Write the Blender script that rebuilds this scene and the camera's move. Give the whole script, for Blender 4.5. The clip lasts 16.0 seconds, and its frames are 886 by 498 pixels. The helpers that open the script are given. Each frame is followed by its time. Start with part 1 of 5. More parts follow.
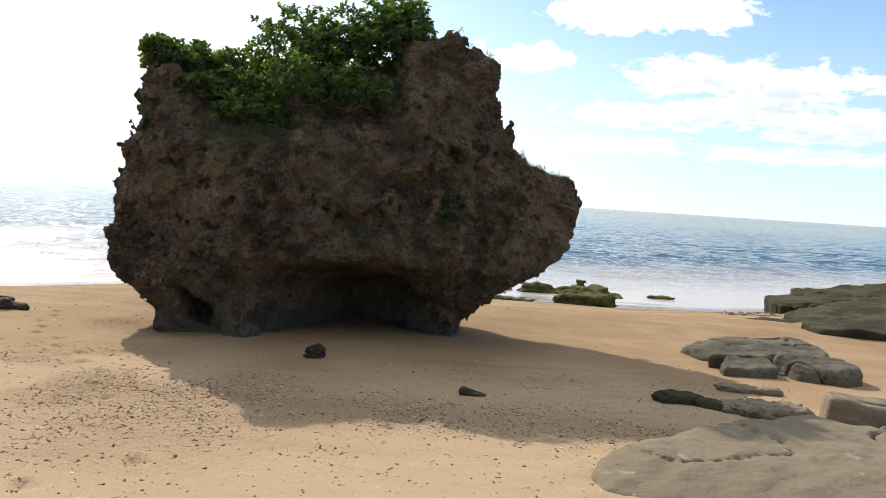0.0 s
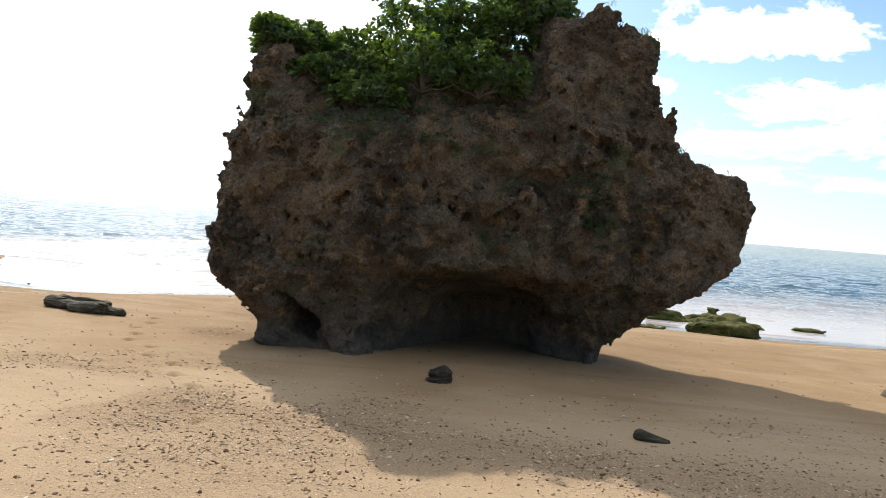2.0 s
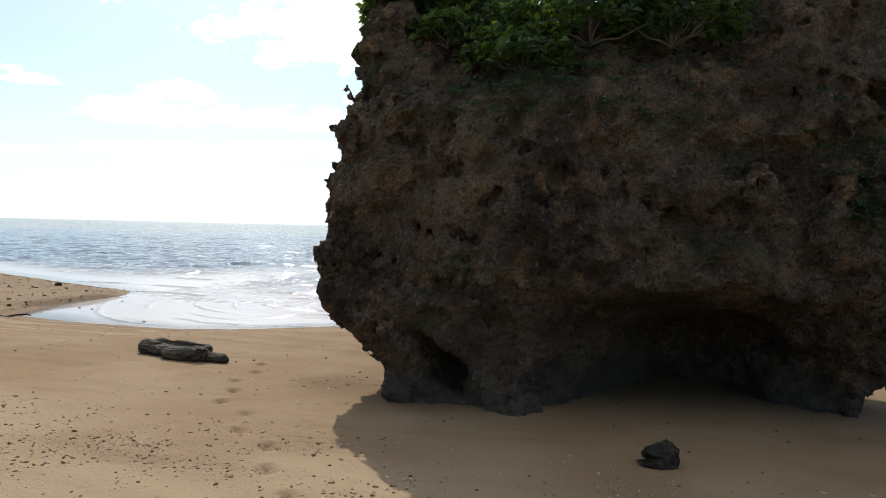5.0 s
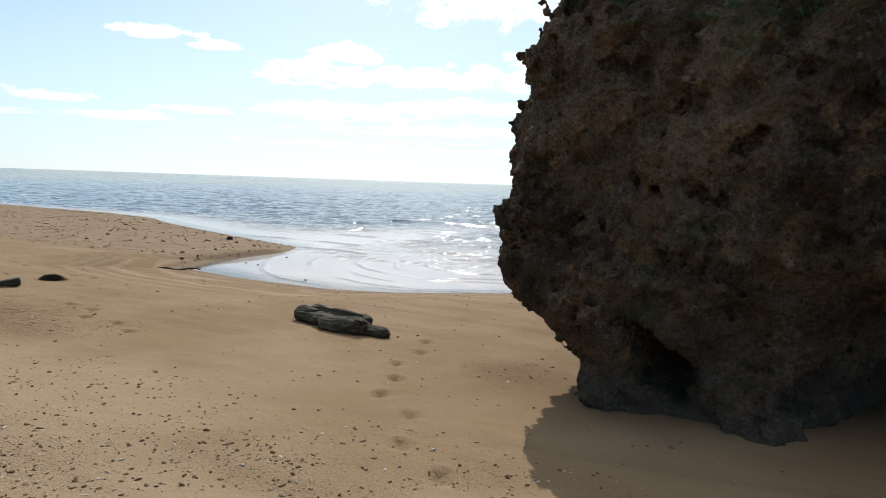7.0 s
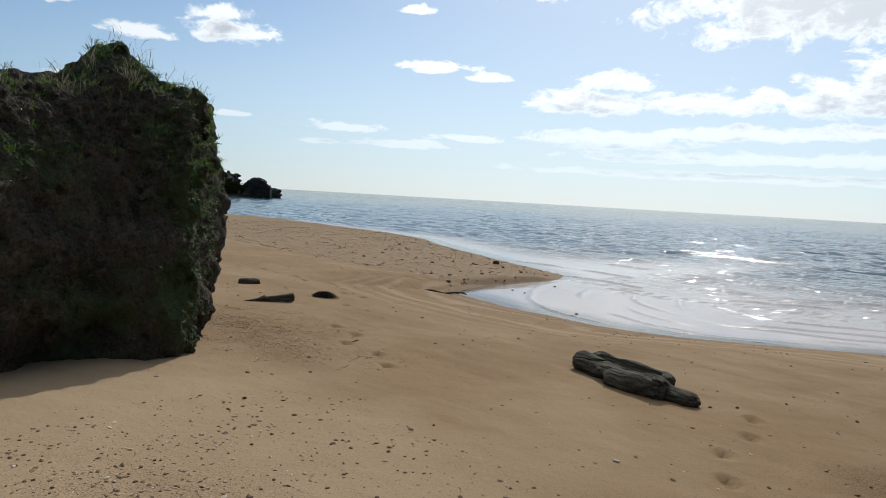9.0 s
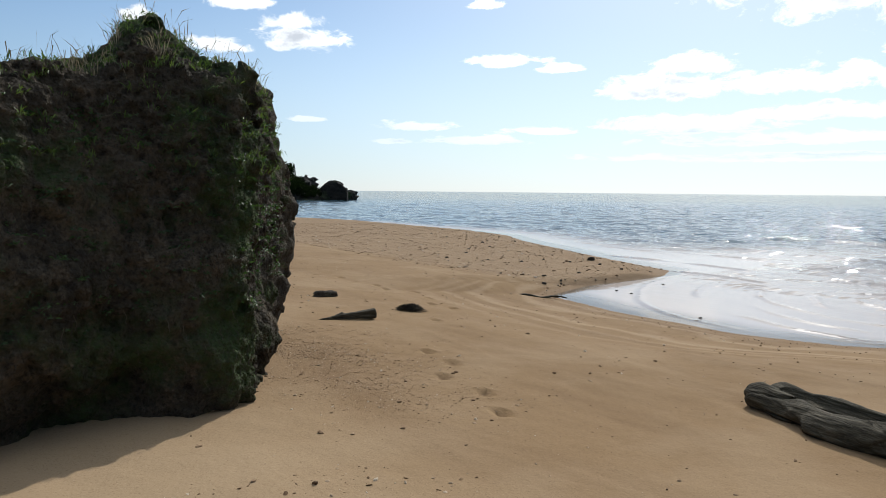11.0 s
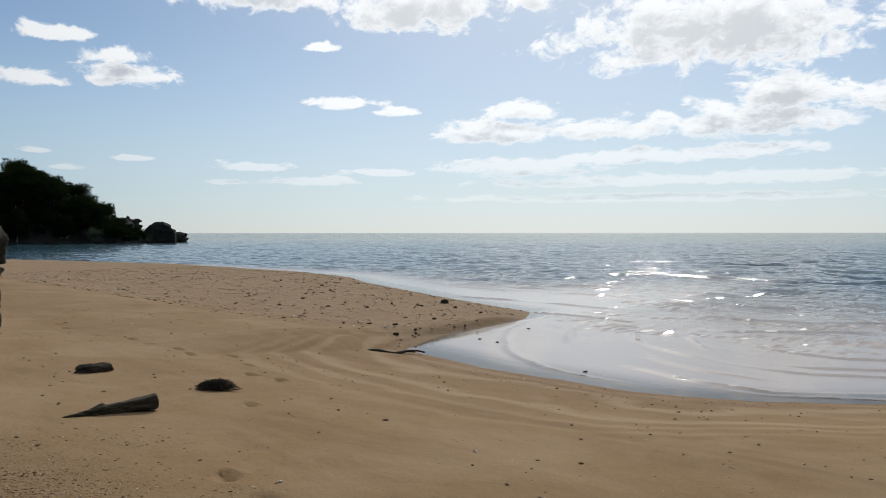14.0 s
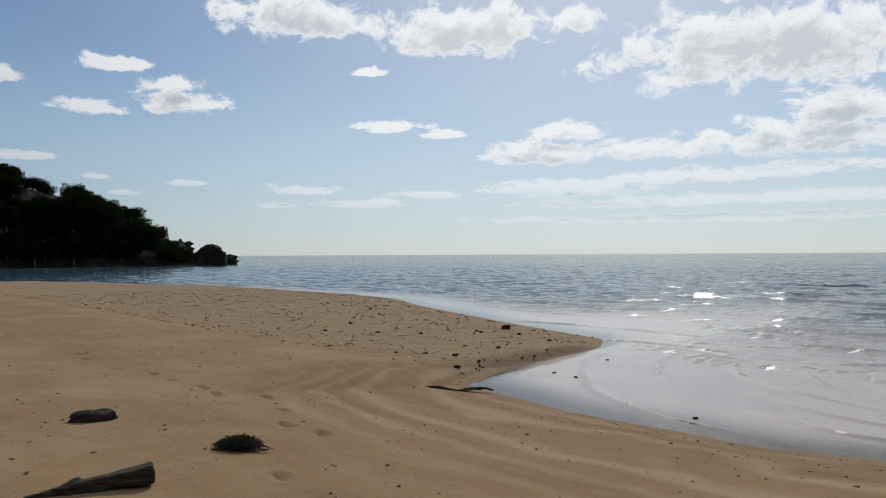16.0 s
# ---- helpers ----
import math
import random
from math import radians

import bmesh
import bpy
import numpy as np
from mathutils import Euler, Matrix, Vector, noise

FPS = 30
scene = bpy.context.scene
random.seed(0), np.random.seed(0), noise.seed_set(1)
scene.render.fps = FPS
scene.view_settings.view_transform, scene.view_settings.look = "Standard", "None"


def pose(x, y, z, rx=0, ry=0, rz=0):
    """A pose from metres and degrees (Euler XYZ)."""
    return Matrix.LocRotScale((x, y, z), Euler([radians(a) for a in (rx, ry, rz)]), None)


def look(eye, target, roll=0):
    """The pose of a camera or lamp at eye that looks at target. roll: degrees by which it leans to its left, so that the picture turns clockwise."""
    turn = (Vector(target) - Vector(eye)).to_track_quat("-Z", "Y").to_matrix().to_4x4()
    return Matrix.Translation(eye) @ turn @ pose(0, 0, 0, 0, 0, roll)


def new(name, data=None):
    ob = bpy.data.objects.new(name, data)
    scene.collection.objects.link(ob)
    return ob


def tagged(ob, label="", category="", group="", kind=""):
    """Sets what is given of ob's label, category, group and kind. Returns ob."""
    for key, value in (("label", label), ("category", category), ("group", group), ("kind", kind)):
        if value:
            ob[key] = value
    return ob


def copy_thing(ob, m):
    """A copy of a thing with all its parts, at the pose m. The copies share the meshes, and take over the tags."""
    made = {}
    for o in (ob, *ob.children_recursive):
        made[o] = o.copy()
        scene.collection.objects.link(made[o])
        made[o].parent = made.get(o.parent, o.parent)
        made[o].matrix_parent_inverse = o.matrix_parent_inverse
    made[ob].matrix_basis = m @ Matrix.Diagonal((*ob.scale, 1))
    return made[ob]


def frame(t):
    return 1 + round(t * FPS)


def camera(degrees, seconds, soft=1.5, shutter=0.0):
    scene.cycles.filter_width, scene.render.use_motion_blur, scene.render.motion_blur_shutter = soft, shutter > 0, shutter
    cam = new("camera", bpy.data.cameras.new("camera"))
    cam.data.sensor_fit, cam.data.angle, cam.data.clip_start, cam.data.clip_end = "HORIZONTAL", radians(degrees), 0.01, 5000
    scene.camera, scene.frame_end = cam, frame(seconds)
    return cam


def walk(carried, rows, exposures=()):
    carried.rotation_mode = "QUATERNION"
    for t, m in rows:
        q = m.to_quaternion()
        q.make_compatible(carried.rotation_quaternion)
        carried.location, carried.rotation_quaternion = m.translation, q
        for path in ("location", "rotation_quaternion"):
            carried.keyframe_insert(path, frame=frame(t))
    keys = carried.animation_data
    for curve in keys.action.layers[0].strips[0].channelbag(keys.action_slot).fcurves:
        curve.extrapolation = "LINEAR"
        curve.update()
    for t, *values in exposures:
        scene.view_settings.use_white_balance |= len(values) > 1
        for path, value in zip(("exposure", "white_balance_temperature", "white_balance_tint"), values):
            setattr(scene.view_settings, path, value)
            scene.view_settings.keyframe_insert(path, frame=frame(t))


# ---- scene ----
cam = camera(63.0, 16.0, soft=0.8)
METRES, EYE, TILT, LEAN, TURN = 14.286, 1.5, -3.5, 0.1, 0.0
ROWS = [
    (0.0, 0.0, 0.0, 0.0, 0.04, -0.52, -3.82),
    (0.5, -0.0064, 0.0244, -0.0037, 0.79, 1.0, -5.0),
    (1.0, -0.0133, 0.0534, -0.0083, 2.19, 1.96, -5.39),
    (1.5, -0.032, 0.0874, -0.0195, 5.38, 2.0, -5.62),
    (2.0, -0.0485, 0.1193, -0.0229, 7.35, 1.04, -5.21),
    (2.5, -0.0659, 0.1497, -0.0267, 10.1, -0.74, -4.64),
    (3.0, -0.076, 0.1828, -0.0267, 12.35, -2.43, -3.5),
    (3.5, -0.0826, 0.2128, -0.0256, 13.75, -0.7, -3.92),
    (4.0, -0.0944, 0.2418, -0.0229, 15.31, 1.66, -3.32),
    (6.5, -0.1651, 0.3801, -0.0207, 24.07, -0.42, -3.57),
    (7.0, -0.1856, 0.3997, -0.0189, 29.39, -2.27, -3.74),
    (7.5, -0.2037, 0.4199, -0.0211, 33.47, -3.25, -4.41),
    (8.0, -0.2273, 0.4367, -0.0222, 38.16, -3.22, -5.27),
    (8.5, -0.2535, 0.4537, -0.0217, 44.94, -2.56, -5.5),
    (9.0, -0.2736, 0.4748, -0.0215, 49.94, -1.87, -6.0),
    (11.5, -0.4062, 0.5477, -0.0208, 56.11, -2.8, -3.35),
    (12.0, -0.4294, 0.5672, -0.0214, 52.14, -2.14, -3.57),
    (12.5, -0.4549, 0.5834, -0.023, 49.34, -1.12, -3.13),
    (13.0, -0.4783, 0.6034, -0.0223, 46.63, -0.06, -3.02),
    (13.5, -0.5011, 0.6263, -0.0224, 43.69, 1.12, -2.61),
    (14.0, -0.5274, 0.6474, -0.0232, 43.34, 1.18, -2.43),
    (14.5, -0.5508, 0.6673, -0.0249, 43.41, 1.54, -2.68),
    (15.0, -0.5767, 0.6851, -0.0244, 44.21, 2.2, -2.28),
    (15.5, -0.6035, 0.7012, -0.023, 46.2, 2.25, -2.27),
    (16.0, -0.6291, 0.7207, -0.0244, 47.05, 2.74, -2.32),
]
walk(cam, [(t, pose(0, 0, EYE, TILT, LEAN, TURN) @ pose(METRES * x, METRES * y, METRES * z, 90 + pitch, roll, yaw)) for t, x, y, z, yaw, pitch, roll in ROWS],
     [(0.0, 0.84, 6500, 10), (2.0, 0.95, 6450, 9), (3.5, 1.18, 6400, 9), (4.2, 0.66, 6300, 9), (6.5, 0.22, 6150, 8), (7.5, 0.18, 6150, 8), (9.0, -0.1, 6150, 8), (11.5, 0.15, 6300, 9), (12.5, 0.15, 6450, 9), (13.0, -0.02, 6400, 9), (13.5, -0.17, 6350, 9), (14.5, -0.33, 6350, 9), (16.0, -0.45, 6300, 9)])


# ---- light ----
SEA = -1.4
SUN_AZ, SUN_EL = 33.0, 35.0          # degrees left of +y, degrees above the horizon
world = bpy.data.worlds.new("world")
scene.world = world
world.use_nodes = True


class Nodes:
    """A short hand for node trees."""

    def __init__(self, tree):
        self.t = tree
        tree.nodes.clear()

    def add(self, kind, **values):
        n = self.t.nodes.new(kind)
        for k, v in values.items():
            if k.startswith("_"):
                n.inputs[k[1:].replace("_", " ")].default_value = v
        return n

    def put(self, socket, value):
        if hasattr(value, "is_linked"):
            self.t.links.new(value, socket)
        else:
            socket.default_value = value

    def math(self, op, a, b=0.0, c=0.0, clamp=False):
        n = self.t.nodes.new("ShaderNodeMath")
        n.operation, n.use_clamp = op, clamp
        for i, v in enumerate((a, b, c)):
            self.put(n.inputs[i], v)
        return n.outputs[0]

    def noise(self, vec, scale, detail=4.0, rough=0.55, warp=0.0):
        n = self.t.nodes.new("ShaderNodeTexNoise")
        n.inputs["Scale"].default_value, n.inputs["Detail"].default_value = scale, detail
        n.inputs["Roughness"].default_value, n.inputs["Distortion"].default_value = rough, warp
        self.t.links.new(vec, n.inputs["Vector"])
        return n.outputs["Fac"]

    def cells(self, vec, scale, feature="F1", rand=1.0):
        n = self.t.nodes.new("ShaderNodeTexVoronoi")
        n.feature = feature
        n.inputs["Scale"].default_value, n.inputs["Randomness"].default_value = scale, rand
        self.t.links.new(vec, n.inputs["Vector"])
        return n.outputs["Distance"]

    def span(self, v, a, b, c=0.0, d=1.0):
        n = self.t.nodes.new("ShaderNodeMapRange")
        n.interpolation_type = "SMOOTHSTEP"
        for i, x in enumerate((v, a, b, c, d)):
            self.put(n.inputs[i], x)
        return n.outputs[0]

    def mix(self, f, a, b, how="MIX"):
        n = self.t.nodes.new("ShaderNodeMix")
        n.data_type, n.blend_type = "RGBA", how
        for s, v in ((n.inputs[0], f), (n.inputs[6], a), (n.inputs[7], b)):
            self.put(s, (*v, 1) if isinstance(v, tuple) and len(v) == 3 else v)
        return n.outputs[2]

    def ramp(self, f, *stops):
        n = self.t.nodes.new("ShaderNodeValToRGB")
        e = n.color_ramp.elements
        while len(e) < len(stops):
            e.new(0.5)
        for s, (p, col) in zip(e, stops):
            s.position, s.color = p, (*col, 1)
        self.t.links.new(f, n.inputs[0])
        return n.outputs[0]

    def bump(self, h, strength, dist, normal=None):
        n = self.t.nodes.new("ShaderNodeBump")
        n.inputs["Strength"].default_value, n.inputs["Distance"].default_value = strength, dist
        self.t.links.new(h, n.inputs["Height"])
        if normal is not None:
            self.t.links.new(normal, n.inputs["Normal"])
        return n.outputs[0]

    def surface(self, color, rough=0.9, normal=None, spec=0.3, **more):
        n = self.t.nodes.new("ShaderNodeBsdfPrincipled")
        self.put(n.inputs["Base Color"], (*color, 1) if isinstance(color, tuple) else color)
        self.put(n.inputs["Roughness"], rough)
        self.put(n.inputs["Specular IOR Level"], spec)
        if normal is not None:
            self.t.links.new(normal, n.inputs["Normal"])
        return n

    def end(self, shader):
        o = self.t.nodes.new("ShaderNodeOutputMaterial")
        self.t.links.new(shader, o.inputs["Surface"])


def sky_with_clouds():
    n = Nodes(world.node_tree)
    sky = n.t.nodes.new("ShaderNodeTexSky")
    sky.sky_type, sky.sun_disc = "NISHITA", False
    sky.sun_elevation, sky.sun_rotation = radians(SUN_EL), radians(-SUN_AZ)
    sky.dust_density, sky.ozone_density, sky.air_density = 0.0, 2.5, 1.0
    way = n.t.nodes.new("ShaderNodeTexCoord").outputs["Generated"]
    sep = n.t.nodes.new("ShaderNodeSeparateXYZ")
    n.t.links.new(way, sep.inputs[0])
    az = n.math("MULTIPLY", n.math("ARCTAN2", n.math("MULTIPLY", sep.outputs[0], -1.0), sep.outputs[1]), 57.2958)
    el = n.math("MULTIPLY", n.math("ARCSINE", sep.outputs[2]), 57.2958)

    def density(lift):
        """How deep the point lies inside a cloud, looked up lift degrees higher."""
        e1 = n.math("ADD", el, lift)
        flat = n.t.nodes.new("ShaderNodeCombineXYZ")
        n.put(flat.inputs[0], n.math("MULTIPLY", az, 0.55))
        # features crowd together towards the horizon
        n.put(flat.inputs[1], n.math("MULTIPLY", n.math("LOGARITHM", n.math("ADD", n.math("MAXIMUM", e1, 0.0), 4.0), 2.718), 15.0))
        puff = n.noise(flat.outputs[0], 0.75, 9.0, 0.63, 0.35)
        body = None
        for a, e, wa, we in CLOUDS:
            da = n.math("DIVIDE", n.math("SUBTRACT", az, a), wa * 1.12)
            de = n.math("DIVIDE", n.math("SUBTRACT", e1, e), we * 1.15)
            low = n.math("MULTIPLY", de, -1.45)          # flat beneath, heaped above
            up = n.math("MAXIMUM", de, low)
            r = n.math("SQRT", n.math("ADD", n.math("MULTIPLY", da, da), n.math("MULTIPLY", up, up)))
            m = n.math("SUBTRACT", 1.0, r)
            body = m if body is None else n.math("MAXIMUM", body, m)
        # broken cloud overhead and behind
        body = n.math("MAXIMUM", body, n.span(el, 24.0, 40.0, -0.9, 0.25))
        body = n.math("MAXIMUM", body, -0.75)
        return n.math("ADD", body, n.math("MULTIPLY", n.math("SUBTRACT", puff, 0.5), 2.7))

    here, above = density(0.0), density(1.0)
    cover = n.span(here, -0.08, 0.38)
    shade = n.math("MULTIPLY", n.span(above, -0.15, 0.75), n.span(here, 0.05, 0.7))
    dot = n.t.nodes.new("ShaderNodeVectorMath")
    dot.operation = "DOT_PRODUCT"
    n.t.links.new(way, dot.inputs[0])
    a, e = radians(SUN_AZ), radians(SUN_EL)
    dot.inputs[1].default_value = (-math.sin(a) * math.cos(e), math.cos(a) * math.cos(e), math.sin(e))
    facing = n.math("MAXIMUM", dot.outputs["Value"], 0.0)
    toward = n.span(facing, 0.5, 0.9)
    lit = n.mix(toward, n.mix(shade, (7.6, 7.8, 8.1), (5.0, 5.4, 6.0)), n.mix(shade, CLOUD_LIT, CLOUD_GREY))
    # the air pales towards the horizon
    clear = n.mix(n.span(el, 0.0, 17.0, 0.66, 0.0), sky.outputs[0], n.mix(toward, (4.0, 5.2, 6.4), HAZE))
    sunny = n.mix(n.math("MULTIPLY", cover, n.span(el, 0.5, 10.0, 0.25, 1.0)), clear, lit)
    # and whitens round the sun
    hazy = n.mix(n.math("MULTIPLY", n.math("POWER", facing, 9.0), 0.72), sunny, (13.0, 13.0, 12.8))
    bg = n.t.nodes.new("ShaderNodeBackground")
    n.t.links.new(hazy, bg.inputs[0])
    bg.inputs[1].default_value = SKY_STRENGTH
    out = n.t.nodes.new("ShaderNodeOutputWorld")
    n.t.links.new(bg.outputs[0], out.inputs[0])


CLOUD_LIT, CLOUD_GREY, HAZE = (12.4, 12.5, 12.6), (6.4, 6.8, 7.4), (8.0, 9.0, 10.0)
# azimuth, elevation, half width, half height in degrees
CLOUDS = [
    (58.7, 17.8, 5.8, 1.8), (45.4, 17.0, 6.3, 2.2), (36.3, 17.7, 1.7, 1.1), (22.5, 14.4, 11.0, 3.2), (17.8, 9.9, 4.0, 1.8), (71.6, 13.6, 2.2, 0.7),
    (67.8, 12.5, 2.3, 0.7), (67.0, 11.2, 3.2, 0.9), (73.1, 10.5, 2.2, 0.6), (51.2, 10.0, 2.8, 0.5), (47.2, 9.4, 1.7, 0.4), (53.0, 14.1, 1.4, 0.4),
    (37.4, 9.4, 3.0, 0.8), (39.2, 7.7, 4.6, 1.0), (31.1, 7.8, 4.5, 0.9), (20.6, 8.1, 7.5, 1.4), (58.1, 5.0, 3.0, 0.4), (53.1, 4.0, 3.5, 0.4),
    (60.4, 3.8, 1.6, 0.25), (37.5, 5.0, 6.0, 0.8), (29.0, 5.7, 5.0, 0.7), (21.0, 5.9, 5.0, 0.6), (48.6, 4.7, 2.7, 0.35), (18.5, 4.0, 6.0, 0.6),
    (78.6, 12.1, 1.5, 0.6), (77.6, 6.9, 2.0, 0.4), (72.5, 5.7, 1.2, 0.25), (66.4, 5.4, 1.3, 0.22), (71.2, 4.6, 1.2, 0.25), (29.0, 3.9, 11.0, 0.5),
    (-11.6, 14.4, 4.5, 2.0), (-18.1, 14.6, 3.6, 1.8), (-5.2, 11.0, 3.2, 1.1), (-19.0, 9.9, 5.5, 1.5), (-24.6, 9.2, 6.0, 1.4), (-15.5, 7.0, 6.0, 1.2),
    (-22.2, 7.6, 5.5, 1.2), (-27.5, 6.4, 5.0, 1.3), (-13.2, 4.8, 6.0, 0.8), (-25.0, 4.4, 6.0, 0.7), (8.0, 9.0, 6.0, 1.5), (27.0, 2.6, 16.0, 0.4),
]
SKY_STRENGTH = 0.094
sky_with_clouds()
sun = new("sun", bpy.data.lights.new("sun", "SUN"))
sun.data.energy, sun.data.angle, sun.data.color = 3.1, radians(0.53), (1.0, 0.94, 0.85)
sun.matrix_world = look((0, 0, 30), (math.sin(radians(SUN_AZ)) * math.cos(radians(SUN_EL)), -math.cos(radians(SUN_AZ)) * math.cos(radians(SUN_EL)), 30 - math.sin(radians(SUN_EL))))


# ---- numbers: noise and rounded solids ----
def hashed(i, j, k, seed):
    h = (i * 374761393 + j * 668265263 + k * 2147483647 + seed * 1274126177) & 0xFFFFFFFF
    h = ((h ^ (h >> 13)) * 1274126177) & 0xFFFFFFFF
    h = ((h ^ (h >> 16)) * 2246822519) & 0xFFFFFFFF
    return (h ^ (h >> 15)) & 0xFFFFFF


def smooth_noise(p, seed=0):
    """Value noise of points (n, 3), between -1 and 1."""
    q = np.floor(p)
    f = p - q
    q = q.astype(np.int64)
    f = f * f * f * (f * (f * 6 - 15) + 10)
    out = 0
    for c in range(8):
        a, b, d = c & 1, c >> 1 & 1, c >> 2 & 1
        w = (f[:, 0] if a else 1 - f[:, 0]) * (f[:, 1] if b else 1 - f[:, 1]) * (f[:, 2] if d else 1 - f[:, 2])
        out = out + w * hashed(q[:, 0] + a, q[:, 1] + b, q[:, 2] + d, seed)
    return out / 0x7FFFFF - 1


def layered(p, octaves=4, gain=0.5, seed=0):
    total, amp = 0, 1.0
    for o in range(octaves):
        total = total + amp * smooth_noise(p * 2.03 ** o + 17.3 * o, seed + o)
        amp *= gain
    return total


def cell_noise(p, seed=0):
    """Distance to the nearest of scattered points, one to each unit cell."""
    q = np.floor(p).astype(np.int64)
    best = np.full(len(p), 9.0)
    for a in (-1, 0, 1):
        for b in (-1, 0, 1):
            for d in (-1, 0, 1):
                i, j, k = q[:, 0] + a, q[:, 1] + b, q[:, 2] + d
                h = hashed(i, j, k, seed)
                dx = i + (h & 255) / 255 - p[:, 0]
                dy = j + (h >> 8 & 255) / 255 - p[:, 1]
                dz = k + (h >> 16 & 255) / 255 - p[:, 2]
                best = np.minimum(best, dx * dx + dy * dy + dz * dz)
    return np.sqrt(best)


def soft_max(items, k):
    """The largest of several fields, with corners rounded over about k."""
    m = items[0]
    for b in items[1:]:
        h = np.clip(0.5 + 0.5 * (m - b) / k, 0, 1)
        m = b + (m - b) * h + k * h * (1 - h)
    return m


def soft_min(items, k):
    return -soft_max([-i for i in items], k)


def step(v, a, b):
    t = np.clip((v - a) / (b - a), 0, 1)
    return t * t * (3 - 2 * t)


def mesh_from(name, verts, faces, smooth=True):
    verts, faces = np.asarray(verts, np.float32), np.asarray(faces, np.int32)
    me = bpy.data.meshes.new(name)
    n, k = faces.shape
    me.vertices.add(len(verts))
    me.vertices.foreach_set("co", verts.ravel())
    me.loops.add(n * k)
    me.loops.foreach_set("vertex_index", faces.ravel())
    me.polygons.add(n)
    me.polygons.foreach_set("loop_start", np.arange(0, n * k, k, dtype=np.int32))
    me.polygons.foreach_set("use_smooth", np.full(n, smooth))
    me.update(calc_edges=True)
    return me


def refined(verts, quads, chosen, relief):
    """Splits the chosen quads in four and pushes their corners out along the normals by relief(points)."""
    sel, rest, nv = quads[chosen], quads[~chosen], len(verts)
    e = np.sort(np.concatenate([np.stack([sel[:, i], sel[:, (i + 1) % 4]], 1) for i in range(4)]), 1).astype(np.int64)
    keys, inverse = np.unique(e[:, 0] * nv + e[:, 1], return_inverse=True)
    ends = np.stack([keys // nv, keys % nv], 1)
    m = (inverse.reshape(4, -1) + nv).T
    c = nv + len(keys) + np.arange(len(sel))
    verts = np.concatenate([verts, verts[ends].mean(1), verts[sel].mean(1)])
    small = np.concatenate([np.stack([sel[:, i], m[:, i], c, m[:, i - 1]], 1) for i in range(4)])
    flat_ = np.cross(verts[small[:, 2]] - verts[small[:, 0]], verts[small[:, 3]] - verts[small[:, 1]])
    normal = np.zeros_like(verts)
    for i in range(4):
        for k in range(3):
            normal[:, k] += np.bincount(small[:, i], flat_[:, k], len(verts))
    free = np.zeros(len(verts), bool)
    free[small.ravel()] = True
    free[rest.ravel()] = False
    normal /= np.linalg.norm(normal, axis=1)[:, None] + 1e-12
    verts[free] += normal[free] * relief(verts[free])[:, None]
    return verts, np.concatenate([rest, small])


def largest_piece(verts, quads):
    """Drops loose crumbs that hang free of the main body."""
    mark = np.arange(len(verts))
    for _ in range(200):
        low = mark[quads].min(1)
        after = mark.copy()
        for i in range(4):
            np.minimum.at(after, quads[:, i], low)
        after = after[after]
        if (after == mark).all():
            break
        mark = after
    keep = mark == np.bincount(mark).argmax()
    number = np.cumsum(keep) - 1
    return verts[keep], number[quads[keep[quads[:, 0]]]]


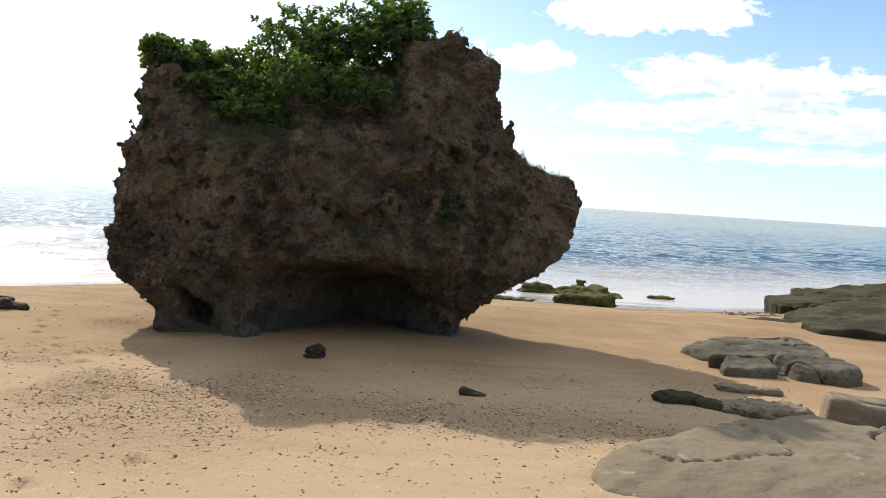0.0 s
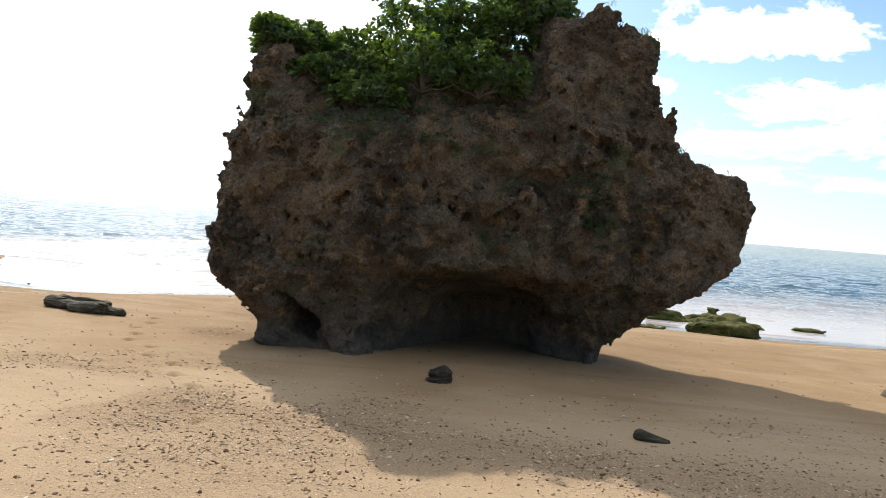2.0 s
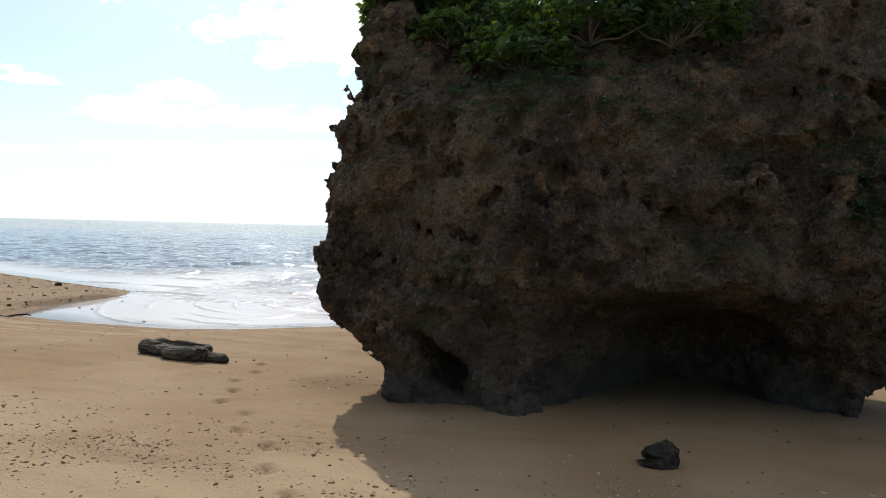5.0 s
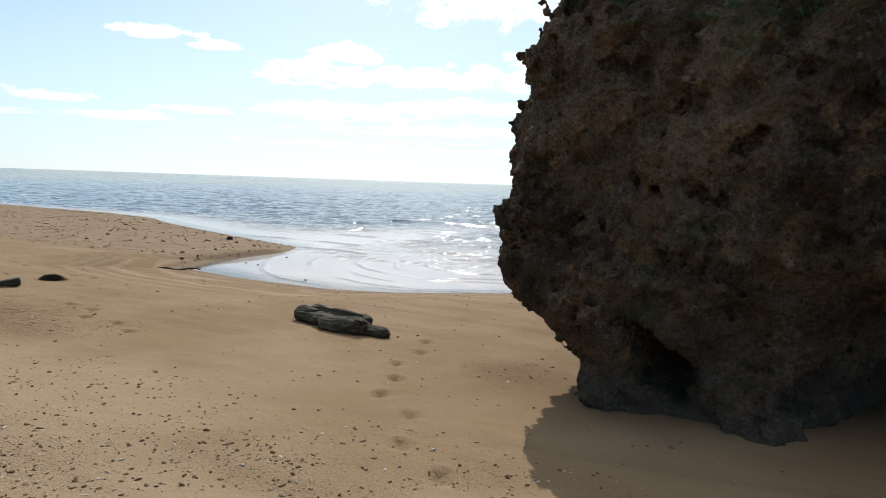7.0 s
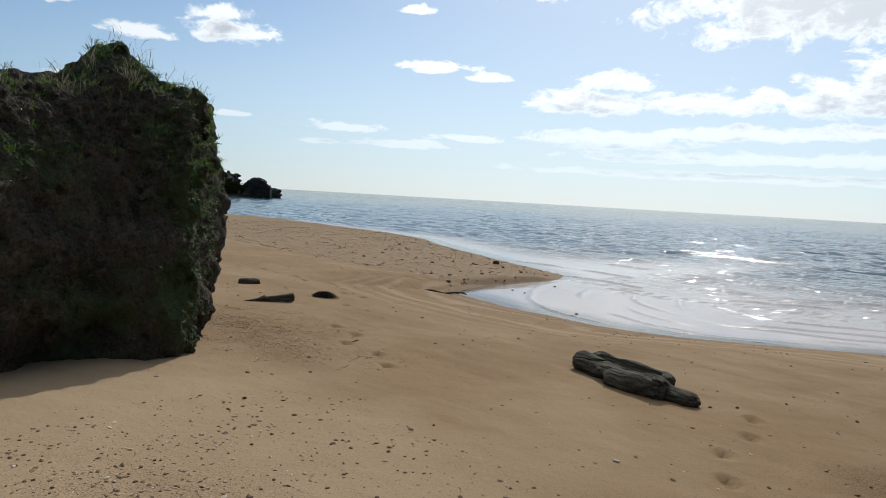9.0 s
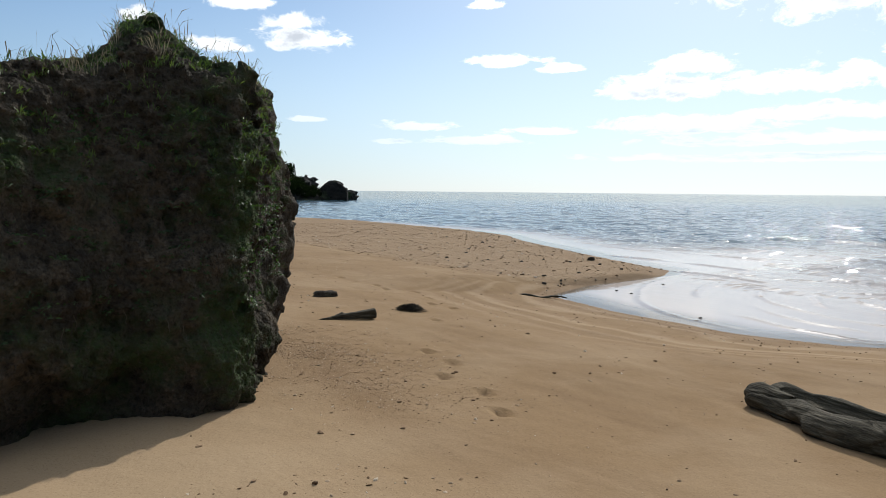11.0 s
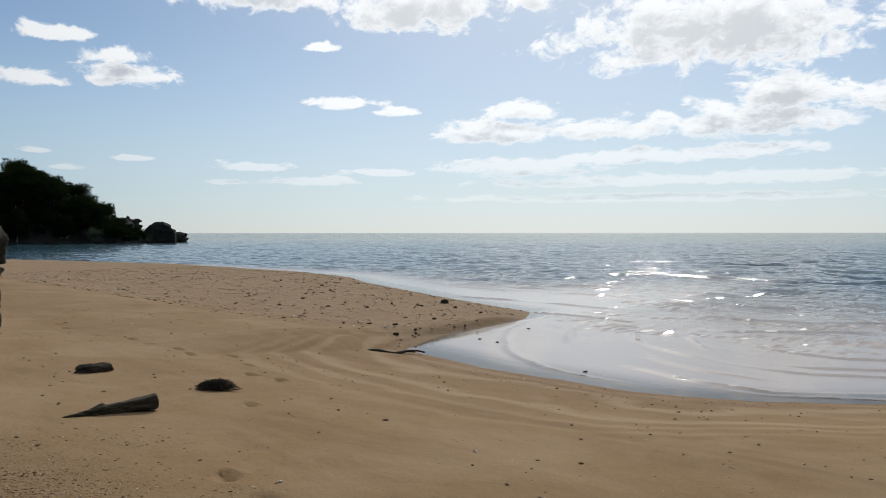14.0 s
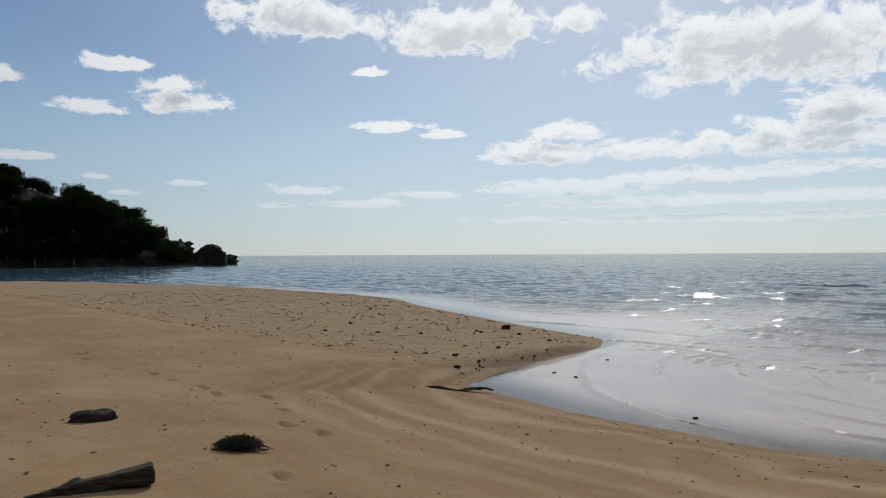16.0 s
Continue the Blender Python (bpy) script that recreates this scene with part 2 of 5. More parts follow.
def solid(name, field, lo, hi, cell, details=(), fine=None):
    """The mesh of the surface where field(x, y, z) is nought; each (band, detail) adds detail(points) within that band of the surface."""
    axes = [np.arange(a, b + cell, cell) for a, b in zip(lo, hi)]
    nx, ny, nz = (len(a) for a in axes)
    gx, gy, gz = np.meshgrid(*axes, indexing="ij")
    v = np.broadcast_to(field(gx, gy, gz), gx.shape).astype(np.float64).copy()
    for band, detail in details:
        near = np.abs(v) < band
        v[near] += detail(np.stack([gx[near], gy[near], gz[near]], 1))
    s = v < 0
    for ax in range(3):
        s[tuple(slice(None) if i != ax else 0 for i in range(3))] = False
        s[tuple(slice(None) if i != ax else -1 for i in range(3))] = False
    v = np.where(s, np.minimum(v, -1e-5), np.maximum(v, 1e-5))
    corner = [(a, b, c) for a in (0, 1) for b in (0, 1) for c in (0, 1)]
    cs = [s[a:nx - 1 + a, b:ny - 1 + b, c:nz - 1 + c] for a, b, c in corner]
    count = sum(c.astype(np.int8) for c in cs)
    mixed = (count > 0) & (count < 8)
    idx = np.stack(np.nonzero(mixed), 1)
    number = np.full(mixed.shape, -1, np.int32)
    number[mixed] = np.arange(len(idx))
    vals = np.stack([v[idx[:, 0] + a, idx[:, 1] + b, idx[:, 2] + c] for a, b, c in corner], 1)
    total, hits = np.zeros((len(idx), 3)), np.zeros(len(idx))
    for i in range(8):
        for j in range(i + 1, 8):
            ca, cb = np.array(corner[i]), np.array(corner[j])
            if abs(ca - cb).sum() == 1:
                cross = (vals[:, i] < 0) != (vals[:, j] < 0)
                t = np.where(cross, vals[:, i] / np.where(cross, vals[:, i] - vals[:, j], 1), 0)
                total += cross[:, None] * (ca + t[:, None] * (cb - ca))
                hits += cross
    verts = np.array(lo) + (idx + total / hits[:, None]) * cell
    quads = []
    for ax in range(3):
        u, w = [(1, 2), (2, 0), (0, 1)][ax]
        a = s.take(np.arange(s.shape[ax] - 1), ax)
        b = s.take(np.arange(1, s.shape[ax]), ax)
        e = np.stack(np.nonzero(a != b), 1)
        inside = a[tuple(e.T)]
        e, inside = e[(e[:, u] > 0) & (e[:, w] > 0)], inside[(e[:, u] > 0) & (e[:, w] > 0)]
        ring = []
        for du, dw in ((-1, -1), (0, -1), (0, 0), (-1, 0)):
            q = e.copy()
            q[:, u] += du
            q[:, w] += dw
            ring.append(number[tuple(q.T)])
        q = np.stack(ring, 1)
        q[~inside] = q[~inside][:, ::-1]
        quads.append(q)
    quads = np.concatenate(quads)
    verts, quads = largest_piece(verts, quads)
    if fine is not None:
        verts, quads = refined(verts, quads, fine[0](verts[quads].mean(1)), fine[1])
    return mesh_from(name, verts, quads)


def part(name, data, material, parent=None, label=""):
    """Links a mesh (or bmesh) as one object, under a thing or part where one is given."""
    if isinstance(data, bmesh.types.BMesh):
        me = bpy.data.meshes.new(name)
        data.to_mesh(me)
        data.free()
        data = me
    ob = new(name, data)
    if not data.materials:
        data.materials.append(material)
    if parent is not None:
        ob.parent = parent
    return tagged(ob, label) if label else ob


def empty_at(name, x, y, z):
    ob = new(name)
    ob.empty_display_size = 0.1
    ob.matrix_world = pose(x, y, z)
    return ob


# ---- materials ----
def material(name):
    m = bpy.data.materials.new(name)
    m.use_nodes = True
    return m, Nodes(m.node_tree)


def place_of(n, kind="Object"):
    return n.t.nodes.new("ShaderNodeTexCoord").outputs[kind]


def attribute(n, name):
    a = n.t.nodes.new("ShaderNodeAttribute")
    a.attribute_name = name
    return a.outputs["Fac"]


def random_of(n):
    return n.t.nodes.new("ShaderNodeObjectInfo").outputs["Random"]


def island_of(n):
    return n.t.nodes.new("ShaderNodeNewGeometry").outputs["Random Per Island"]


def height_of(n):
    s = n.t.nodes.new("ShaderNodeSeparateXYZ")
    n.t.links.new(n.t.nodes.new("ShaderNodeNewGeometry").outputs["Position"], s.inputs[0])
    return s.outputs[2]


def sand_material():
    m, n = material("sand")
    p = place_of(n)
    grain = n.noise(p, 260, 2.0, 0.7)
    grit = n.cells(p, 55)
    patch = n.noise(p, 0.55, 5.0, 0.6, 0.6)
    speck = n.noise(p, 38, 3.0, 0.7)
    coarse = attribute(n, "grit")
    col = n.mix(patch, (0.338, 0.24, 0.14), (0.412, 0.303, 0.187))
    band = n.t.nodes.new("ShaderNodeMapping")
    band.inputs["Rotation"].default_value = (0, 0, 0.35)
    band.inputs["Scale"].default_value = (0.22, 1.1, 1.0)
    n.t.links.new(p, band.inputs[0])
    streak = n.noise(band.outputs[0], 1.1, 5.0, 0.6, 0.9)
    col = n.mix(n.span(streak, 0.48, 0.70, 0.0, 0.42), col, (0.245, 0.165, 0.096))
    col = n.mix(n.span(grain, 0.35, 0.72, 0.0, 0.45), col, (0.24, 0.165, 0.098))
    # coarse shell grit lies in drifts, clean fine sand between them
    loose = n.math("ADD", n.math("MULTIPLY", coarse, 0.7), 0.3)
    col = n.mix(n.math("MULTIPLY", coarse, 0.5), col, (0.235, 0.152, 0.088))
    dots = n.math("MULTIPLY", n.span(grit, 0.34, 0.2), n.span(speck, 0.45, 0.6))
    col = n.mix(n.math("MULTIPLY", dots, loose), col, (0.14, 0.09, 0.06))
    fleck = n.noise(p, 75, 3.0, 0.65)
    col = n.mix(n.math("MULTIPLY", n.span(fleck, 0.55, 0.66, 0.0, 0.85), loose), col, (0.15, 0.095, 0.052))
    col = n.mix(n.math("MULTIPLY", n.span(n.noise(p, 24, 4.0, 0.7), 0.62, 0.70, 0.0, 0.8), loose), col, (0.13, 0.082, 0.046))
    col = n.mix(n.math("MULTIPLY", n.span(fleck, 0.42, 0.30, 0.0, 0.6), loose), col, (0.54, 0.42, 0.28))
    pale = n.math("MULTIPLY", n.span(n.cells(p, 31), 0.22, 0.1), n.span(speck, 0.55, 0.4))
    col = n.mix(n.math("MULTIPLY", pale, n.math("ADD", coarse, 0.10)), col, (0.66, 0.56, 0.42))
    damp = n.math("MULTIPLY", attribute(n, "damp"), n.span(n.noise(p, 0.7, 4.0, 0.6, 0.5), 0.3, 0.6, 0.55, 1.0))
    col = n.mix(damp, col, n.mix(1.0, col, (0.72, 0.65, 0.56), "MULTIPLY"))
    wet = attribute(n, "wet")
    col = n.mix(wet, col, n.mix(1.0, col, (0.86, 0.84, 0.84), "MULTIPLY"))
    rough = n.span(wet, 0.5, 1.0, 0.97, 0.9)
    lump = n.math("ADD", n.math("MULTIPLY", n.noise(p, 14, 4.0, 0.6), 1.0), n.math("MULTIPLY", n.noise(p, 60, 3.0, 0.65), 0.4))
    dry = n.math("SUBTRACT", 1.0, n.math("MULTIPLY", wet, 0.85))
    nor = n.bump(n.math("MULTIPLY", n.math("MULTIPLY", lump, dry), n.math("ADD", n.math("MULTIPLY", coarse, 0.6), 0.4)), 0.7, 0.02)
    nor = n.bump(n.math("MULTIPLY", n.math("MULTIPLY", n.span(grit, 0.45, 0.1), coarse), dry), 0.7, 0.012, nor)
    n.end(n.surface(col, rough, nor, 0.1).outputs[0])
    return m


def sea_material():
    m, n = material("sea_water")
    p = place_of(n)
    depth = attribute(n, "depth")
    stretch = n.t.nodes.new("ShaderNodeMapping")
    stretch.inputs["Scale"].default_value = (0.42, 1.0, 1.0)
    stretch.inputs["Rotation"].default_value = (0, 0, 0.12)
    n.t.links.new(p, stretch.inputs[0])
    q = stretch.outputs[0]
    calm = n.span(depth, 0.03, 0.7, 0.03, 1.0)
    ripple = n.math("ADD", n.noise(q, 7.5, 3.0, 0.6, 0.4), n.math("MULTIPLY", n.noise(q, 2.3, 3.0, 0.55, 0.4), 2.2))
    nor = n.bump(n.math("MULTIPLY", ripple, calm), 1.0, 0.021)
    far = n.math("MULTIPLY", n.noise(q, 0.5, 3.0, 0.6, 0.3), calm)
    nor = n.bump(far, 1.0, 0.22, nor)
    # steep little facets, in patches, each turned its own way, that flash in the sun
    patch = n.math("MULTIPLY", n.span(n.noise(q, 0.7, 3.0, 0.6, 0.4), 0.42, 0.58), n.span(depth, 0.03, 0.5, 0.12, 1.0))
    patch = n.math("MAXIMUM", patch, n.math("MULTIPLY", attribute(n, "crest"), n.span(n.noise(q, 1.3, 2.0, 0.5), 0.42, 0.58)))

    def facets(wide, deep_):
        lay = n.t.nodes.new("ShaderNodeMapping")
        lay.inputs["Scale"].default_value = (wide, deep_, 1.0)
        n.t.links.new(p, lay.inputs[0])
        v = n.t.nodes.new("ShaderNodeTexVoronoi")
        v.inputs["Scale"].default_value = 1.0
        n.t.links.new(lay.outputs[0], v.inputs["Vector"])
        return v.outputs["Color"]
    place = n.t.nodes.new("ShaderNodeSeparateXYZ")
    n.t.links.new(p, place.inputs[0])
    out_at_sea = n.math("ADD", place.outputs[1], n.math("MULTIPLY", place.outputs[0], -0.35))
    chance = n.mix(n.span(out_at_sea, 34.0, 40.0), facets(10.0, 2.6), facets(7.0, 0.9))
    rgb = n.t.nodes.new("ShaderNodeSeparateColor")
    n.t.links.new(chance, rgb.inputs[0])
    tilt = n.t.nodes.new("ShaderNodeCombineXYZ")
    n.put(tilt.inputs[0], n.math("MULTIPLY", n.math("SUBTRACT", rgb.outputs[0], 0.5), 0.5))
    n.put(tilt.inputs[1], n.math("MULTIPLY", rgb.outputs[1], -0.42))
    tilt.inputs[2].default_value = 1.0
    flash = n.math("MULTIPLY", n.math("GREATER_THAN", rgb.outputs[2], n.span(out_at_sea, 36.0, 48.0, 0.5, 1.05)), n.math("GREATER_THAN", patch, 0.45))
    nor = n.mix(flash, nor, tilt.outputs[0])
    deep = n.mix(n.span(n.noise(p, 0.012, 3.0, 0.5), 0.35, 0.65), (0.028, 0.075, 0.105), (0.048, 0.104, 0.135))
    shoal = n.mix(n.span(depth, 0.0, 0.035), (0.33, 0.26, 0.19), (0.46, 0.4, 0.36))
    body = n.mix(n.span(depth, 0.12, 1.3), shoal, deep)
    diff = n.t.nodes.new("ShaderNodeBsdfDiffuse")
    n.put(diff.inputs[0], body)
    clear = n.t.nodes.new("ShaderNodeBsdfTransparent")
    clear.inputs[0].default_value = (0.93, 0.97, 0.96, 1)
    under = n.t.nodes.new("ShaderNodeMixShader")
    n.put(under.inputs[0], n.span(depth, 0.0, 0.07, 0.0, 0.97))
    n.t.links.new(clear.outputs[0], under.inputs[1])
    n.t.links.new(diff.outputs[0], under.inputs[2])
    gloss = n.t.nodes.new("ShaderNodeBsdfGlossy")
    gloss.inputs["Roughness"].default_value = 0.05
    n.t.links.new(nor, gloss.inputs["Normal"])
    fres = n.t.nodes.new("ShaderNodeFresnel")
    fres.inputs[0].default_value = 1.33
    n.t.links.new(nor, fres.inputs["Normal"])
    top = n.t.nodes.new("ShaderNodeMixShader")
    n.t.links.new(fres.outputs[0], top.inputs[0])
    n.t.links.new(under.outputs[0], top.inputs[1])
    broad = n.t.nodes.new("ShaderNodeBsdfGlossy")
    broad.inputs["Roughness"].default_value = 0.3
    n.t.links.new(nor, broad.inputs["Normal"])
    lobes = n.t.nodes.new("ShaderNodeMixShader")
    n.put(lobes.inputs[0], n.span(depth, 0.1, 0.9, 0.1, 0.015))
    n.t.links.new(gloss.outputs[0], lobes.inputs[1])
    n.t.links.new(broad.outputs[0], lobes.inputs[2])
    n.t.links.new(lobes.outputs[0], top.inputs[2])
    n.end(top.outputs[0])
    return m


def limestone_material(name, dark, mid, warm, moss, scale=1.0, algae=None, pale=0.5):
    m, n = material(name)
    p = place_of(n)
    big = n.noise(p, 0.9 * scale, 5.0, 0.6, 0.5)
    med = n.noise(p, 3.2 * scale, 6.0, 0.66)
    tiny = n.noise(p, 34 * scale, 4.0, 0.7)
    col = n.mix(n.span(big, 0.38, 0.62), dark, mid)
    col = n.mix(n.span(med, 0.48, 0.72, 0.0, 0.85), col, warm)
    # fine dark mottle, deepened to stand in for shade between small ridges
    col = n.mix(n.span(tiny, 0.45, 0.66, 0.0, 0.8), col, n.mix(1.0, col, (0.32, 0.30, 0.29), "MULTIPLY"))
    col = n.mix(n.span(n.noise(p, 11 * scale, 5.0, 0.7), 0.58, 0.70, 0.0, pale), col, (0.34, 0.29, 0.235))
    # dark spots that paint the shade of little pits into the colour
    pit_shade = n.math("MULTIPLY", n.span(n.cells(p, 9 * scale), 0.34, 0.16), n.span(n.noise(p, 5 * scale, 3.0, 0.6), 0.45, 0.6))
    col = n.mix(n.math("MULTIPLY", pit_shade, 0.8), col, n.mix(1.0, col, (0.2, 0.19, 0.18), "MULTIPLY"))
    # pale lines: weathered crust, and ridges painted as if they caught light
    for size in (6.0, 15.0):
        ridge_line = n.math("ABSOLUTE", n.math("SUBTRACT", n.noise(p, size * scale, 4.0, 0.6, 0.8), 0.5))
        keep = n.span(n.noise(p, 2.1 * scale, 3.0, 0.6), 0.42, 0.62)
        col = n.mix(n.math("MULTIPLY", n.span(ridge_line, 0.022, 0.004), n.math("MULTIPLY", keep, pale * 0.4)), col, (0.42, 0.33, 0.25))
    if moss:
        g = n.math("MULTIPLY", n.span(n.noise(p, 1.1 * scale, 5.0, 0.62), 0.55 if moss < 1 else 0.49, 0.66 if moss < 1 else 0.64), n.span(tiny, 0.3, 0.6, 0.4, 1.0))
        col = n.mix(n.math("MULTIPLY", g, moss), col, (0.055, 0.085, 0.028))
    if algae is not None:
        lowest = n.span(n.math("ADD", height_of(n), n.math("MULTIPLY", n.math("SUBTRACT", med, 0.5), 0.5)), algae - 0.25, algae + 0.22, 0.6, 0.0)
        col = n.mix(lowest, col, n.mix(med, (0.06, 0.058, 0.048), (0.17, 0.155, 0.13)))
    pits = n.cells(p, 13 * scale)
    nor = n.bump(n.math("ADD", n.noise(p, 9 * scale, 7.0, 0.72), n.math("MULTIPLY", pits, 0.7)), 1.0, 0.065)
    nor = n.bump(n.math("ADD", n.noise(p, 38 * scale, 5.0, 0.72), n.math("MULTIPLY", n.cells(p, 45 * scale), 0.6)), 1.0, 0.036, nor)
    n.end(n.surface(col, 0.93, nor, 0.2).outputs[0])
    return m


def slab_material():
    m, n = material("sandstone")
    p = place_of(n)
    r = random_of(n)
    big = n.noise(p, 1.3, 5.0, 0.6, 0.4)
    col = n.mix(big, (0.16, 0.123, 0.08), (0.235, 0.184, 0.122))
    col = n.mix(n.span(r, 0.0, 1.0, 0.0, 0.25), col, (0.14, 0.118, 0.078))
    col = n.mix(n.span(n.noise(p, 16, 5.0, 0.7), 0.5, 0.75, 0.0, 0.7), col, (0.11, 0.095, 0.075))
    col = n.mix(n.span(n.noise(p, 3.1, 3.0, 0.5), 0.68, 0.74, 0.0, 0.5), col, (0.36, 0.33, 0.28))
    nor = n.bump(n.noise(p, 5, 7.0, 0.66), 0.8, 0.05)
    nor = n.bump(n.noise(p, 70, 4.0, 0.65), 0.5, 0.006, nor)
    n.end(n.surface(col, 0.92, nor, 0.15).outputs[0])
    return m


def ledge_material(name, dark, light, green):
    m, n = material(name)
    p = place_of(n)
    col = n.mix(n.span(n.noise(p, 1.1, 5.0, 0.6), 0.35, 0.65), dark, light)
    col = n.mix(n.span(n.noise(p, 14, 5.0, 0.7), 0.5, 0.7, 0.0, 0.8), col, (0.04, 0.038, 0.028))
    nor = n.bump(n.noise(p, 5, 6.0, 0.65), 0.8, 0.06)
    nor = n.bump(n.noise(p, 45, 4.0, 0.65), 0.6, 0.01, nor)
    col = n.mix(n.math("MULTIPLY", n.span(n.noise(p, 0.7, 4.0, 0.6), 0.5, 0.62), green), col, (0.05, 0.056, 0.018))
    n.end(n.surface(col, 0.95, nor, 0.06).outputs[0])
    return m


def algae_material():
    m, n = material("algae_rock")
    p = place_of(n)
    col = n.mix(n.span(n.noise(p, 2.2, 5.0, 0.65), 0.4, 0.62), (0.052, 0.058, 0.014), (0.11, 0.096, 0.03))
    col = n.mix(n.span(n.noise(p, 21, 4.0, 0.7), 0.5, 0.7), col, (0.045, 0.05, 0.02))
    nor = n.bump(n.noise(p, 16, 6.0, 0.7), 0.9, 0.05)
    n.end(n.surface(col, 0.9, nor, 0.1).outputs[0])
    return m


def driftwood_material():
    m, n = material("driftwood")
    p = place_of(n)
    lay = n.t.nodes.new("ShaderNodeMapping")
    lay.inputs["Scale"].default_value = (1.2, 14.0, 14.0)
    n.t.links.new(p, lay.inputs[0])
    fibre = n.noise(lay.outputs[0], 2.6, 6.0, 0.65, 0.5)
    col = n.ramp(fibre, (0.3, (0.022, 0.019, 0.012)), (0.52, (0.068, 0.058, 0.038)), (0.75, (0.16, 0.136, 0.095)))
    nor = n.bump(fibre, 0.9, 0.03)
    nor = n.bump(n.noise(p, 26, 4.0, 0.6), 0.5, 0.01, nor)
    n.end(n.surface(col, 0.9, nor, 0.2).outputs[0])
    return m


def leaf_material(name, dark, light, through_light, rough=0.42, spec=0.45):
    m, n = material(name)
    f = island_of(n)
    col = n.mix(f, dark, light)
    col = n.mix(n.span(n.noise(place_of(n), 1.6, 3.0), 0.4, 0.65, 0.0, 0.6), col, dark)
    s = n.surface(col, rough, None, spec)
    t = n.t.nodes.new("ShaderNodeBsdfTranslucent")
    n.put(t.inputs[0], n.mix(1.0, col, (*through_light, 1), "MULTIPLY"))
    mx = n.t.nodes.new("ShaderNodeMixShader")
    mx.inputs[0].default_value = 0.42
    n.t.links.new(s.outputs[0], mx.inputs[1])
    n.t.links.new(t.outputs[0], mx.inputs[2])
    n.end(mx.outputs[0])
    return m


def bark_material():
    m, n = material("bark")
    p = place_of(n)
    col = n.mix(n.noise(p, 18, 4.0, 0.6), (0.09, 0.075, 0.055), (0.22, 0.19, 0.15))
    n.end(n.surface(col, 0.9, n.bump(n.noise(p, 40, 4.0), 0.6, 0.01), 0.2).outputs[0])
    return m


def pebble_material():
    m, n = material("pebbles")
    f = island_of(n)
    col = n.ramp(f, (0.0, (0.12, 0.074, 0.042)), (0.35, (0.22, 0.142, 0.083)), (0.65, (0.34, 0.235, 0.145)), (0.9, (0.47, 0.355, 0.24)), (1.0, (0.62, 0.54, 0.43)))
    nor = n.bump(n.noise(place_of(n), 60, 3.0, 0.6), 0.7, 0.01)
    n.end(n.surface(col, 0.95, nor, 0.08).outputs[0])
    return m


SAND, WATER = sand_material(), sea_material()
KARST = limestone_material("limestone", (0.075, 0.055, 0.036), (0.205, 0.15, 0.095), (0.33, 0.2, 0.095), 0.6, 1.0, -0.55)
KARST_GREEN = limestone_material("mossy_limestone", (0.042, 0.035, 0.025), (0.092, 0.075, 0.052), (0.15, 0.113, 0.072), 1.0, pale=0.22)
# near-black limestone: the far shore's shaded side is put into the colour
FAR_SHADED_ROCK = limestone_material("far_shaded_limestone", (0.012, 0.012, 0.01), (0.024, 0.022, 0.018), (0.03, 0.027, 0.02), 0.6, 0.15, pale=0.0)
STONE = limestone_material("loose_stone", (0.06, 0.05, 0.04), (0.115, 0.095, 0.07), (0.15, 0.12, 0.085), 0.2, 3.0)
LEDGE_ROCK = ledge_material("ledge_rock", (0.034, 0.03, 0.018), (0.072, 0.063, 0.038), 0.6)
GREY_SLAB = ledge_material("grey_sandstone", (0.075, 0.066, 0.047), (0.15, 0.132, 0.098), 0.15)
SLAB, ALGAE, DRIFT, BARK, PEBBLE = slab_material(), algae_material(), driftwood_material(), bark_material(), pebble_material()
LEAF = leaf_material("shrub_leaf", (0.02, 0.042, 0.012), (0.115, 0.17, 0.035), (1.9, 1.9, 0.55))
FACE_LEAF = leaf_material("herb_leaf", (0.018, 0.042, 0.016), (0.06, 0.105, 0.032), (1.3, 1.5, 0.6))
GRASS = leaf_material("grass_blade", (0.05, 0.085, 0.02), (0.13, 0.19, 0.05), (1.3, 1.4, 0.6))
ROOT = leaf_material("rootlet", (0.05, 0.042, 0.03), (0.13, 0.11, 0.08), (1.0, 1.0, 0.8))
STRAW = leaf_material("dry_stalk", (0.16, 0.13, 0.085), (0.34, 0.29, 0.21), (1.0, 1.0, 0.8))
# leaves far darker than the shrubs': the headland's shade is painted in
FAR_SHADED_LEAF = leaf_material("far_shaded_foliage", (0.006, 0.012, 0.005), (0.013, 0.021, 0.008), (1.1, 1.2, 0.6), 0.95, 0.03)


